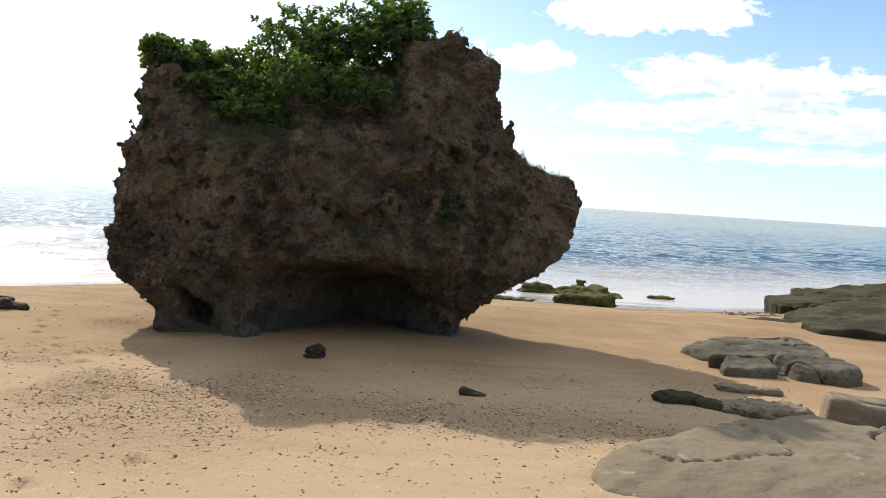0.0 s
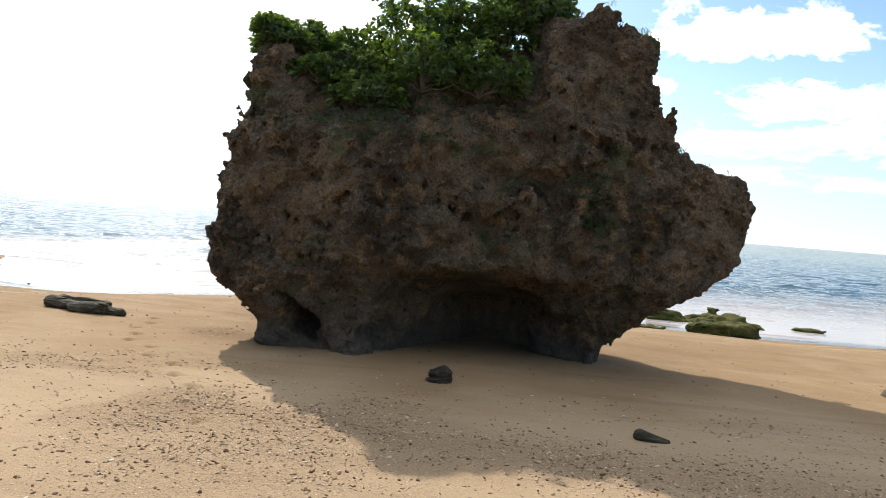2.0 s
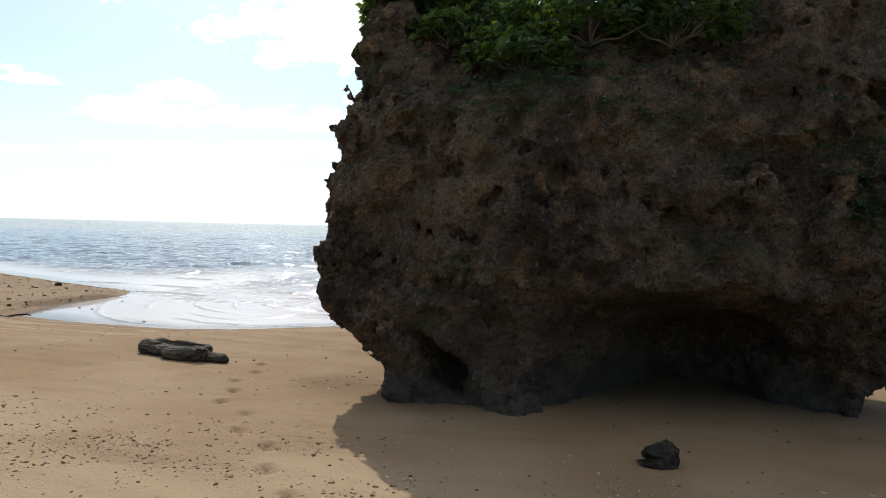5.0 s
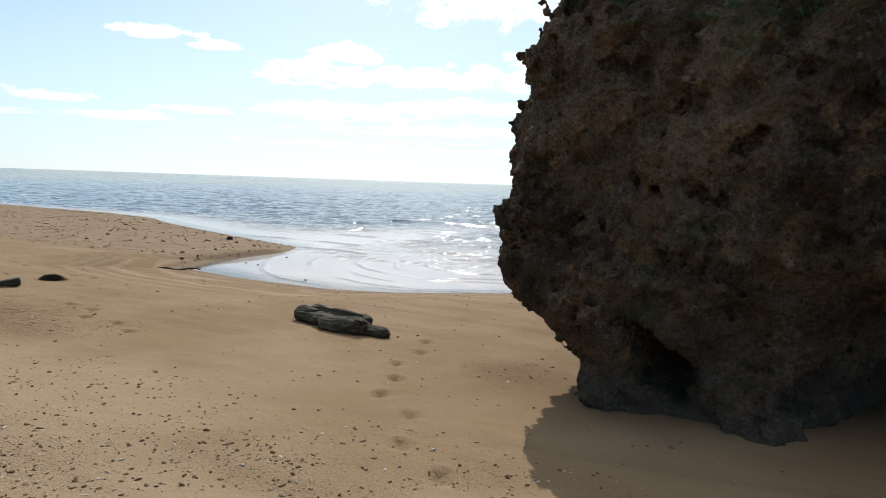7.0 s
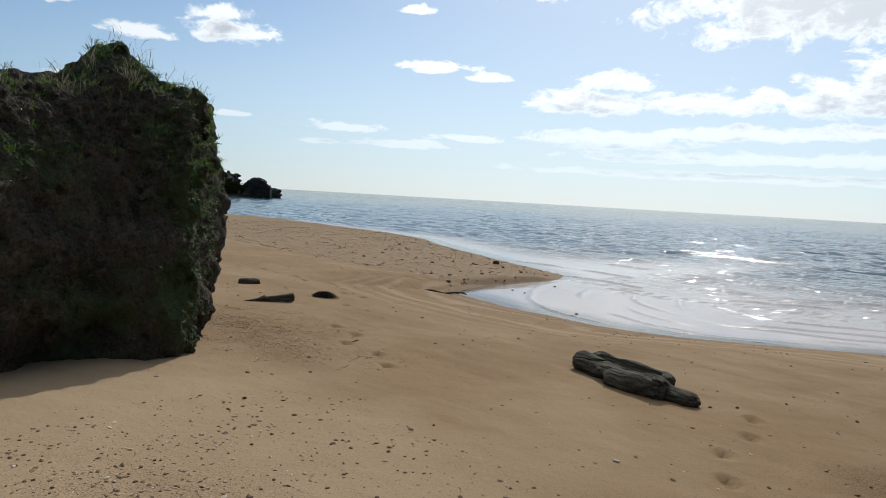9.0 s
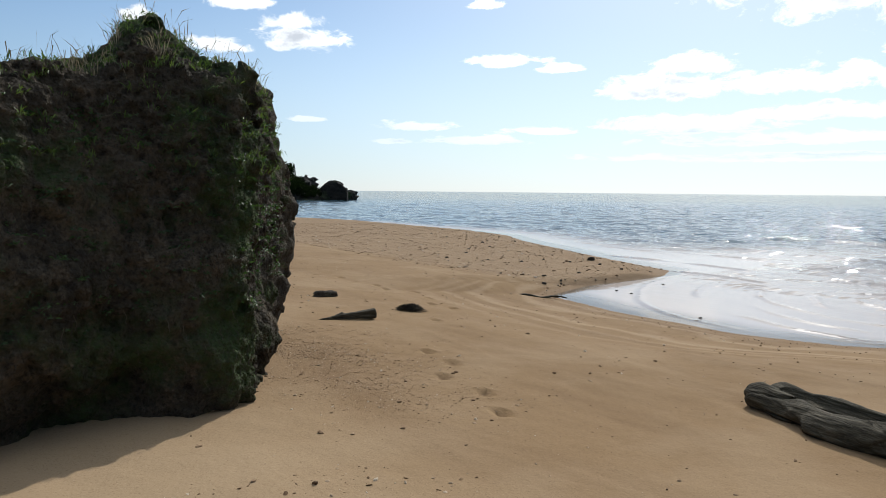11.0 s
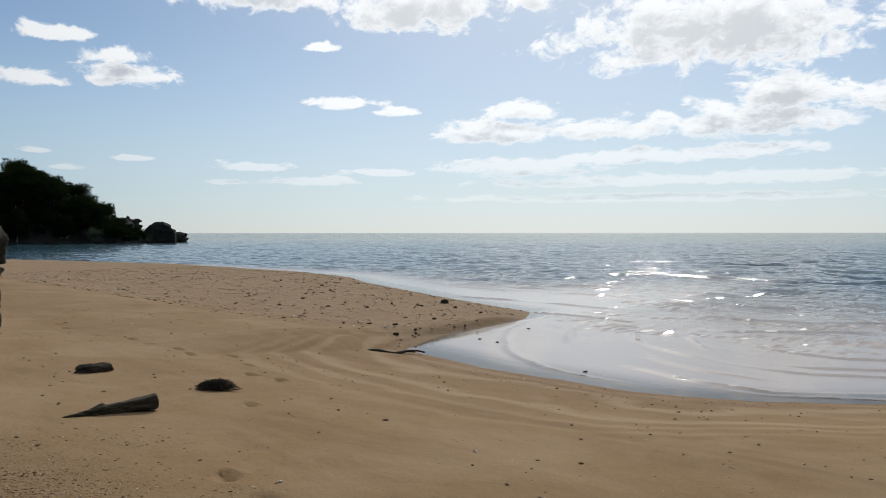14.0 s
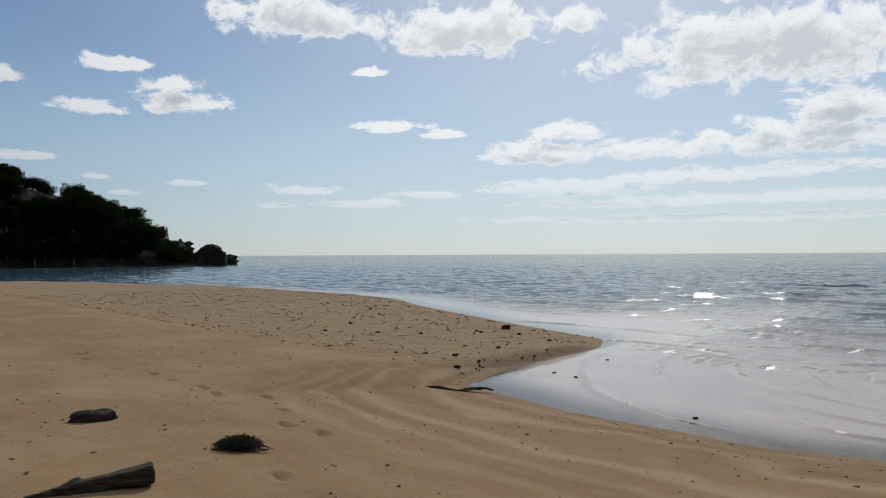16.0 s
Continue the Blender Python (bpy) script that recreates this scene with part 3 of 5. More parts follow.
# ---- the ground and the sea ----
SHORE_X = (-4000, -120, -80, -68, -50, -36.5, -33.4, -30, -22.6, -18.5, -17.75, -17.3, -16.6, -14.5, -12, -10.7, -9.2, -8.3, -5, 1.7, 5.0, 8.9, 14, 30, 4000)
SHORE_Y = (10, 10, 17, 26, 31, 30.8, 30.2, 28.3, 25.4, 24.0, 22.8, 19.5, 17.8, 17.45, 17.48, 18.0, 19.2, 20.0, 21.3, 21.7, 21.2, 21.8, 24, 30, 30)
STEPS = [  # footprints: place, heading
    (-3.64, 7.61, 30), (-3.84, 8.18, 34), (-4.26, 8.62, 36), (-4.55, 9.12, 40), (-5.03, 9.46, 35), (-5.37, 10.1, 38), (-5.86, 10.43, 34), (-6.04, 10.94, 36), (-6.36, 11.44, 34), (-6.48, 12.07, 30), (-6.75, 12.65, 33),
    (-9.48, 10.81, 75), (-9.99, 11.05, 72), (-10.6, 11.06, 70), (-11.01, 11.45, 74), (-11.56, 11.52, 72), (-13.32, 12.77, 70), (-14.4, 13.81, 72), (-14.86, 13.72, 72), (-15.5, 14.07, 80),
    (-16.32, 14.33, 80), (-16.59, 13.89, 82), (-16.95, 13.88, 78), (-17.73, 13.81, 80), (-18.41, 13.87, 78), (-19.14, 13.66, 80), (-20.54, 13.66, 80), (-21.08, 13.75, 78),
    (-3.25, 7.05, 30), (-4.2, 5.9, 50), (-3.3, 5.0, 30), (-2.7, 4.7, 25), (-2.2, 5.3, 20),
]


def shore_at(x):
    return np.interp(x, SHORE_X, SHORE_Y)


def ground_at(x, y, fine=True):
    x, y = np.asarray(x, float), np.asarray(y, float)
    inland = -0.385 - 0.043 * y + 0.11 * np.clip(2.5 - y, 0, 14)
    d = shore_at(x) - y
    beach = SEA + np.where(d > 0, 0.10 * d, 0.055 * d)
    spit = SEA + np.where(d > 0, np.minimum(0.13 * d, 0.15), (0.05 + 0.11 * step(-x, 26, 60)) * d) + 0.085 * np.clip(18.6 - 0.02 * (x + 17) - y, 0, 40)
    low = np.where(x < -16.4, spit + (beach - spit) * step(x, -18.5, -16.4), beach)
    inland = np.maximum(inland, SEA + 0.42)
    z = soft_min([inland, low], 0.12)
    z = np.maximum(z, -9.0)
    p = np.stack([x.ravel(), y.ravel(), np.zeros(x.size)], 1)
    above = step(d, -0.5, 2.0)
    z = z + ((0.022 * layered(p * 0.45, 2) * step(18.0 - y, -1.0, 4.0).ravel() + 0.007 * layered(p * 1.6 + 5, 3)).reshape(x.shape)) * (0.25 + 0.75 * above)
    if fine:
        flat = p * np.array([1, 1, 1.0])
        lumps = smooth_noise(flat * 4.2, 3)
        trod = np.clip(smooth_noise(flat * 0.4, 8) + 0.35, 0, 1).reshape(x.shape) * above
        z = z + (0.005 + 0.012 * (1 - step(y, 6.0, 9.0))) * trod * lumps.reshape(x.shape) + (0.0025 + 0.005 * trod * (1 - step(y, 6.0, 9.0))) * above * smooth_noise(flat * 9.0, 5).reshape(x.shape)
        on_spit = step(-x, 16.2, 17.2) * step(y, 17.5, 19.0) * step(d, 0.2, 1.2)
        z = z + on_spit * 0.012 * np.clip(smooth_noise(flat * 2.3, 6), -0.2, 1).reshape(x.shape)
        for fx, fy, way in STEPS:
            a = radians(way)
            near = (np.abs(x - fx) < 0.35) & (np.abs(y - fy) < 0.35)
            dx, dy = x[near] - fx, y[near] - fy
            u, v = dy * math.cos(a) - dx * math.sin(a), dx * math.cos(a) + dy * math.sin(a)
            r = np.sqrt((u / 0.14) ** 2 + (v / 0.062) ** 2)
            z[near] += 0.012 * np.exp(-((r - 1.22) / 0.2) ** 2) - 0.042 * (1 - step(r, 0.6, 1.02))
    return z


def spaced(stops):
    """Grid lines: (from, to, spacing at from, spacing at to), ..."""
    lines = []
    for a, b, s0, s1 in stops:
        v, k = a, 0
        while v < b - 1e-6:
            lines.append(v)
            f = (v - a) / (b - a)
            v += s0 + (s1 - s0) * f
    lines.append(stops[-1][1])
    return np.array(lines)


def sheet(name, xs, ys, height):
    gx, gy = np.meshgrid(xs, ys, indexing="ij")
    gz = height(gx, gy)
    i = np.arange(gx.size).reshape(gx.shape)
    faces = np.stack([i[:-1, :-1], i[1:, :-1], i[1:, 1:], i[:-1, 1:]], -1).reshape(-1, 4)
    me = mesh_from(name, np.stack([gx, gy, gz], -1).reshape(-1, 3), faces)
    return me, gx, gy, gz


def stamp(me, name, values):
    a = me.attributes.new(name, "FLOAT", "POINT")
    a.data.foreach_set("value", np.asarray(values, np.float32).ravel())


xs = spaced([(-4500, -90, 900, 6), (-90, -24, 5, 0.16), (-24, -16, 0.14, 0.055), (-16, 4, 0.05, 0.05), (4, 16, 0.06, 0.3), (16, 4500, 0.4, 900)])
ys = spaced([(-4500, -20, 900, 5), (-20, 3, 4, 0.12), (3, 14, 0.05, 0.05), (14, 20, 0.05, 0.08), (20, 34, 0.08, 0.35), (34, 4800, 0.5, 900)])
me, gx, gy, gz = sheet("sand", xs, ys, ground_at)
flat = np.stack([gx.ravel(), gy.ravel(), 0 * gx.ravel()], 1)
drift = (layered(flat * 0.55 + 3, 3, 0.55, 4)).reshape(gx.shape)


def grit_at(x, y, drift):
    """How much coarse grit lies at a place: drifts in front of the boulders, the spit, a scatter elsewhere."""
    g = 0.6 * step(drift, 0.12, 0.6) * (1 - step(y, 8.6, 10.5)) * (1 - step(y, 5.6, 9.5) * 0.5)
    g = g + 0.9 * np.exp(-((y - 7.3 + 0.10 * (x + 1)) / 0.6) ** 2) * step(x, -4.5, -3.0) * step(-x, -4.0, -2.0)
    g = g + 0.8 * np.exp(-(((x + 2.6) / 1.4) ** 2 + ((y - 6.2) / 1.1) ** 2))
    g = g + 0.7 * np.exp(-(((x + 6.9) / 1.1) ** 2 + ((y - 7.8) / 0.7) ** 2))
    g = g + 0.75 * np.exp(-(((x + 11.6) / 1.7) ** 2 + ((y - 10.25) / 0.7) ** 2))
    g = g + 0.9 * np.exp(-(((x + 5.35) / 0.5) ** 2 + ((y - 11.95) / 0.45) ** 2))
    g = g + 0.75 * step(-x, 15.8, 17.2) * step(y, 17.4, 18.6)
    return np.clip(g, 0, 1)


stamp(me, "grit", grit_at(gx, gy, drift))
rise = gz - SEA + 0.03 * drift
stamp(me, "wet", np.clip(1.05 - step(rise, 0.0, 0.20) + 0.35 * np.exp(-((gy - 14.8 - 0.6 * drift) / 1.4) ** 2) * step(drift, -0.4, 0.4), 0, 1) * 0.95)
off = shore_at(gx) - gy
tide = np.sin(off * 8.5 + 2.2 * np.sin(off * 2.1) + 3 * drift) * step(off, 0.1, 0.5) * step(-off, -4.5, -2.0)
stamp(me, "damp", (1 + 0.75 * tide) * step(-gz + 0.05 * drift, 0.70, 0.88) * step(gz - SEA, -0.12, -0.04) * (1 - 0.8 * step(-gx, 16.2, 17.6) * step(gy, 17.6, 19.0)))
tagged(part("ground", me, SAND), "pale tan beach sand with footprints and shell grit", "sand", kind="structure")


def waves(x, y):
    deep = np.clip(SEA - ground_at(x, y, False), 0, 3)
    deep = deep + 0.9 * step(-x, 19, 30) * step(deep, 0.05, 0.3)
    near = 1 - step(np.hypot(x + 10, y - 20), 110, 230)
    p = np.stack([x.ravel() * 0.75 + 0.2 * y.ravel(), y.ravel(), 0 * x.ravel()], 1)
    h = 0.5 - np.abs(smooth_noise(p * 0.55, 2)) + 0.9 * (0.5 - np.abs(smooth_noise(p * 1.0, 12))) + 0.3 * smooth_noise(p * 2.1, 13) + 0.17 * smooth_noise(p * 4.4, 14)
    h = h.reshape(x.shape) - 0.38
    swash = np.zeros_like(x)
    line_noise = lambda k, f=0.35: smooth_noise(np.stack([x.ravel() * f, 0.6 * f * y.ravel() + k * 9.1, 0 * x.ravel()], 1), 4).reshape(x.shape)
    # thin wavelets that bend round the pool behind the spit
    ring = np.where(x < -11.0, np.hypot(x + 11.0, (y - 24.0)), 24.0 - y + 0.85 * (shore_at(x) - 17.9))
    for k, radius in enumerate((6.45, 5.75, 5.2, 4.5, 3.9, 3.1, 2.3)):
        u = radius - ring + 0.22 * line_noise(k) + 0.05 * line_noise(k, 1.6)
        gap = step(line_noise(k + 20, 0.5), -0.35, 0.3)
        swash += (0.021 + 0.002 * k) * np.exp(-(u / np.where(u > 0, 0.075, 0.035)) ** 2) * gap * step(y, 16, 17) * (1 - step(y, 22.5, 24.5))
    # and small breakers further out
    for k in range(3, 12):
        off = 1.2 + 1.15 * k + 0.2 * k * k
        u = y - (shore_at(np.maximum(x + 0.5 * k, -14.5)) + off + 0.6 * line_noise(k))
        swash += (0.015 + 0.0075 * k) * np.exp(-(u / np.where(u > 0, 0.07 + 0.04 * k, 0.035 + 0.018 * k)) ** 2) * step(x, -17.2 - 1.8 * k, -15.5 - 1.3 * k) * (0.15 + 0.85 * step(line_noise(3.7 * k, 0.55), -0.1, 0.4))
    return SEA + near * (h * 0.09 * step(deep, 0.1, 1.3) + swash * step(deep, 0.0, 0.05)), swash / 0.03


sx = spaced([(-4600, -200, 900, 4), (-200, -60, 4, 0.45), (-60, -30, 0.45, 0.15), (-30, -17, 0.14, 0.1), (-17, -10, 0.075, 0.075), (-10, -5, 0.1, 0.14), (-5, 14, 0.26, 0.26), (14, 60, 0.3, 0.9), (60, 4600, 1.5, 900)])
sy = spaced([(8, 16.5, 1.5, 0.2), (16.5, 24, 0.045, 0.06), (24, 30, 0.08, 0.11), (30, 60, 0.11, 0.2), (60, 130, 0.2, 0.5), (130, 240, 0.5, 3), (240, 4850, 4, 500)])
crests = []


def sea_height(x, y):
    z, crest = waves(x, y)
    crests.append(crest)
    return z


me, gx, gy, gz = sheet("sea", sx, sy, sea_height)
stamp(me, "crest", np.clip(crests[0], 0, 1))
bed = np.clip(SEA - ground_at(gx, gy, False), 0, 3)
stamp(me, "depth", bed + 0.6 * step(-gx, 19, 27) * step(bed, 0.05, 0.3))
tagged(part("sea", me, WATER), "blue-green sea with small ripples and calm shallows", "sea", kind="structure")


# ---- the great boulder ----
BZ = (-1.4, -0.9, -0.5, -0.2, -0.08, 0.3, 0.66, 1.07, 1.62, 1.95, 2.05, 2.2, 2.5, 3.07, 3.3, 3.6, 3.87, 4.1, 4.6)
LEFT = (-4.66, -4.74, -4.76, -4.94, -5.27, -5.4, -5.47, -5.42, -5.34, -5.32, -5.3, -5.14, -5.08, -5.01, -4.93, -4.75, -4.48, -4.22, -3.95)
RIGHT = (0.05, 0.15, 0.36, 0.82, 1.05, 1.72, 2.1, 2.28, 2.38, 2.14, 1.76, 1.22, 0.97, 0.77, 0.67, 0.6, 0.5, 0.25, 0.1)
FRONT_X = (-5.6, -4.6, -3.5, -2.6, -1.9, -1.0, 0.0, 1.0, 2.4)
FRONT_Y = (11.25, 11.0, 10.85, 10.95, 11.4, 11.55, 11.65, 11.85, 12.5)


def boulder_field(x, y, z):
    left, right = np.interp(z, BZ, LEFT), np.interp(z, BZ, RIGHT)
    front = np.interp(x, FRONT_X, FRONT_Y)
    # undercut foot, with a hollow between the two legs
    front = front + 0.35 * (1 - step(z, -0.5, 0.35)) * step(x, -5.2, -4.0) * (1 - step(x, -3.4, -2.9)) * 0.6
    hollow = np.exp(-((x + 1.6) / 1.05) ** 2)
    front = front + 2.8 * hollow * (1 - step(z, -0.3, 0.5))
    front = front + 0.75 * (1 - step(z, -0.6, 0.6)) * step(x, -1.6, -0.4)
    # the face leans back above, most in the planted middle
    middle = step(x, -4.6, -3.6) * (1 - step(x, -1.3, -0.5))
    front = front + (0.12 + 0.2 * (1 - step(x, -3.8, -3.0)) + 0.95 * middle) * np.clip(z - 2.15, 0, 9) + 0.25 * np.clip(z - 1.0, 0, 9) * 0.3
    back = np.interp(x, (-5.5, -1.0, 0.2, 1.0, 2.4), (14.9, 15.3, 14.5, 13.8, 13.25)) + 0.15 * np.sin(x * 1.3) - 0.25 * np.clip(z - 2, 0, 9) - 0.1 * (1 - step(z, -0.4, 0.5))
    top = np.interp(x, (-5.4, -4.7, -4.0, -3.0, -1.5, -0.9, -0.6, 0.0, 0.4, 1.0), (3.2, 3.5, 3.55, 3.5, 3.78, 4.05, 4.15, 4.08, 3.8, 3.65)) - 0.10 * np.clip(y - 13.5, 0, 5)
    side = 0.28 * np.clip(np.abs(y - 13.2) - 0.9 - 0.5 * step(x, -1.0, 0.5), 0, 3) ** 1.5
    f = soft_max([left + side - x, x - right + side, front - y, y - back, z - top, -1.5 - z], 0.22)
    # the small cave at the foot
    cave = np.sqrt(((x + 3.84 + 0.25 * (z + 0.5)) / (0.21 - 0.2 * np.clip(z + 0.5, -0.2, 0.6))) ** 2 + ((y - 11.2) / 0.95) ** 2 + ((z + 0.44) / 0.34) ** 2) - 1
    notch = np.sqrt(((x - 0.93) / 0.14) ** 2 + ((z - 3.24) / 0.09) ** 2 + ((y - 12.6) / 1.2) ** 2) - 1
    return soft_max([f * 0.8, -cave * 0.5, -notch * 0.1], 0.06)


SLANT = np.array([[0.93, 0.0, 0.37], [0.0, 1.0, 0.0], [-0.37, 0.0, 0.93]])


def karst(amount, coarse=1.0, seed=0, flank=None):
    """Lumps and hollows first, then pits with sharp ridges between them, each only near the surface that it shapes."""
    worn = (lambda p: 1.0) if flank is None else (lambda p: 1 - 0.7 * step(-p[:, 0], flank[0], flank[0] + 0.5) - 0.7 * step(p[:, 0], flank[1], flank[1] + 0.5))

    def lumps(p):
        holes = np.clip(layered(p * 1.9 + 4, 2, 0.5, seed + 5) - 0.42, 0, 1)
        return amount * (0.03 + 0.45 * holes * worn(p) - 0.2 * coarse * (0.35 + 0.65 * worn(p)) * layered(p * 1.35, 3, 0.5, seed) - 0.08 * coarse * np.abs(layered(p @ SLANT * np.array([2.6, 2.6, 1.3]), 2, 0.5, seed + 6)))

    def pits(p):
        q = p + 0.12 * np.stack([smooth_noise(p * 3.1, seed + 11), smooth_noise(p * 3.1, seed + 12), smooth_noise(p * 3.1, seed + 13)], 1)
        return -amount * (0.19 * worn(p) * (cell_noise(q @ SLANT * np.array([3.6, 3.6, 2.3]), seed + 1) - 0.5) + 0.05 * layered(q * 5.0, 2, 0.5, seed + 21))

    def grain(p):
        q = p + 0.04 * np.stack([smooth_noise(p * 9.0, seed + 14), smooth_noise(p * 9.0, seed + 15), smooth_noise(p * 9.0, seed + 16)], 1)
        return -amount * (0.14 * (cell_noise(q @ SLANT * np.array([8.2, 8.2, 5.6]), seed + 2) - 0.5) + 0.035 * layered(p * 14.0, 2, 0.6, seed + 31))
    return (0.34, lumps), (0.17, pits), (0.10, grain)


def knobs(p):
    """The finest relief: sharp little ridges round pits."""
    q = p + 0.02 * np.stack([smooth_noise(p * 17.0, 91), smooth_noise(p * 17.0, 92), smooth_noise(p * 17.0, 93)], 1)
    rough = 0.5 + 0.5 * step(smooth_noise(p * 1.7, 95), -0.4, 0.4)
    return rough * (0.060 * (cell_noise(q * 12.0, 94) - 0.5) + 0.016 * layered(p * 30.0, 2, 0.6, 96))


boulder = tagged(part("limestone_boulder", solid("limestone_boulder", boulder_field, (-6.1, 10.1, -1.45), (2.9, 16.3, 4.75), 0.036, karst(1.0, 1.0, 0, (4.45, 0.3)), (lambda c: (c[:, 1] < 12.7) & (c[:, 2] < 4.2) & (c[:, 2] > -1.1), knobs)), KARST),
                 "massive brown pitted limestone boulder with an undercut foot", "boulder")


# ---- the second boulder ----
def second_field(x, y, z):
    lean = 0.5 * np.clip(z - 0.75, 0, 9) + 0.4 * np.clip(-0.3 - z, 0, 9)
    east = x + 10.25 + lean - (0.52 - 0.22 * step(-z, 0.2, 0.9)) * np.clip(8.45 - y, 0, 2.2)
    north = 0.447 * x + 0.894 * y - 3.61 + 0.14 * np.clip(-0.3 - z, 0, 9) + 0.12 * np.clip(z - 1.0, 0, 9)
    top = 1.60 + 0.50 * np.exp(-(((y - 8.92) / 0.34) ** 2 + ((x + 11.9) / 0.8) ** 2)) - 0.20 * np.clip(8.3 - y, 0, 3) + 0.22 * np.clip(-11.6 - x, 0, 2)
    return 0.85 * soft_max([east, north, z - top, 4.6 - y, -13.2 - x, -1.3 - z], 0.2)


boulder_two = tagged(part("mossy_boulder", solid("mossy_boulder", second_field, (-15.1, 4.1, -1.25), (-9.6, 11.6, 2.9), 0.036, karst(0.55, 0.9, 40), (lambda c: (c[:, 0] > -12.3) & (c[:, 1] > 6.4), knobs)), KARST_GREEN),
                     "dark limestone boulder overgrown with moss, grass and rootlets", "boulder")


# ---- loose rocks ----
def rock_mesh(name, size, cell, rough=0.12, power=3.0, strata=0.0, seed=0, flat_top=0.0, outline=0.12):
    """A rounded block about its own origin: half sizes, uneven outline, layers along the height."""
    a, b, c = size
    least = min(a, b)

    def field(x, y, z):
        u, v = np.abs(x) / a, np.abs(y) / b
        r = (u ** power + v ** power) ** (1 / power)
        way = np.stack([(x / (a * r + 1e-6)).ravel(), (y / (b * r + 1e-6)).ravel(), np.full(x.size, seed * 1.7)], 1)
        r = r * (1 + outline * layered(way * 1.4, 3, 0.55, seed + 50).reshape(x.shape))
        return 0.8 * soft_max([(r - 1) * least + 0.35 * least * np.clip(z / c, -1, 1) ** 3 * 0.5, np.abs(z) - c * (1 - 0.25 * r * (1 - flat_top))], 0.35 * c)

    def detail(p):
        s = p / least
        d = rough * least * layered(s * np.array([1.0, 1.0, 1.8]) * 1.3 + seed * 3.7, 4, 0.55, seed)
        d = d + 0.4 * rough * least * (0.5 - cell_noise(s * 2.6 + seed, seed + 3))
        if strata:
            w = p[:, 2] / strata + 0.7 * smooth_noise(s * 1.1 + 9, seed + 7)
            rim = ((np.abs(p[:, 0]) / a) ** power + (np.abs(p[:, 1]) / b) ** power) ** (1 / power)
            d = d + 0.06 * least * np.abs((w % 1.0) - 0.5) * step(rim, 0.72, 0.95)
        return d
    m = 0.35 * least
    return solid(name, field, (-a - m, -b - m, -c - m), (a + m, b + m, c + m), cell, ((0.45 * least + 0.05, detail),))


def put_rock(name, x, y, size, turn, label, category, material, sink=0.35, tilt=(0, 0), cell=None, group="", z=None, **shape):
    me = rock_mesh(name, size, cell or max(0.012, min(size[:2]) / 16), **shape)
    ob = part(name, me, material)
    base = float(ground_at(np.array([x]), np.array([y]), False)[0]) if z is None else z
    ob.matrix_world = pose(x, y, base + size[2] * (1 - 2 * sink), tilt[0], tilt[1], turn)
    return tagged(ob, label, category, group)


def slab(name, corners, thick, label, material, z=None, tilt=(0, 0), strata=0.07, cell=0.035, wear=0.04, ledge=0.06, seed=0, bow=0.0, group="shore slabs"):
    """A bedded slab of rock: corners of its outline, counter-clockwise; layers step in and out along its edge, joints cut its top."""
    cx, cy = sum(c[0] for c in corners) / len(corners), sum(c[1] for c in corners) / len(corners)
    pts = [(x - cx, y - cy) for x, y in corners]
    reach = max(math.hypot(*c) for c in pts)

    def field(x, y, z):
        layer = np.floor((z + 0.03 * np.sin(x * 1.3 + seed)) / strata)
        inset = ledge * (np.sin(layer * 12.9 + seed * 3.1) * 0.5 + 0.5) + 0.25 * ledge * layer * strata / thick
        wob = np.stack([x.ravel(), y.ravel(), np.full(x.size, seed * 2.3)], 1)
        inset = inset + (0.09 * layered(wob * 1.1, 3, 0.55, seed + 2)).reshape(x.shape) * min(1.0, reach)
        planes = []
        for (x0, y0), (x1, y1) in zip(pts, pts[1:] + pts[:1]):
            d = math.hypot(x1 - x0, y1 - y0)
            planes.append(((x - x0) * (y1 - y0) - (y - y0) * (x1 - x0)) / d + inset)
        top = z - thick + bow * (x * x + y * y) / reach ** 2
        return 0.9 * soft_max(planes + [top, -0.3 - z], wear)

    def detail(p):
        q = p + seed * 7.3
        d = (0.03 + 0.09 * thick) * layered(q * np.array([1.1, 1.1, 0.6]), 3, 0.5, seed) + 0.012 * layered(q * 6.0, 3, 0.6, seed + 4)
        joint = np.abs(layered(q * np.array([0.75, 1.2, 0.15]), 2, 0.5, seed + 9))
        return d + 0.09 * np.exp(-(joint / 0.022) ** 2)
    xs_, ys_ = [c[0] for c in pts], [c[1] for c in pts]
    me = solid(name, field, (min(xs_) - 0.2, min(ys_) - 0.2, -0.25), (max(xs_) + 0.2, max(ys_) + 0.2, thick + 0.2), cell, ((0.25, detail),))
    ob = part(name, me, material)
    base = float(ground_at(np.array([cx]), np.array([cy]), False)[0]) if z is None else z
    ob.matrix_world = pose(cx, cy, base, tilt[0], tilt[1], 0)
    return tagged(ob, label, "rock slab", group)


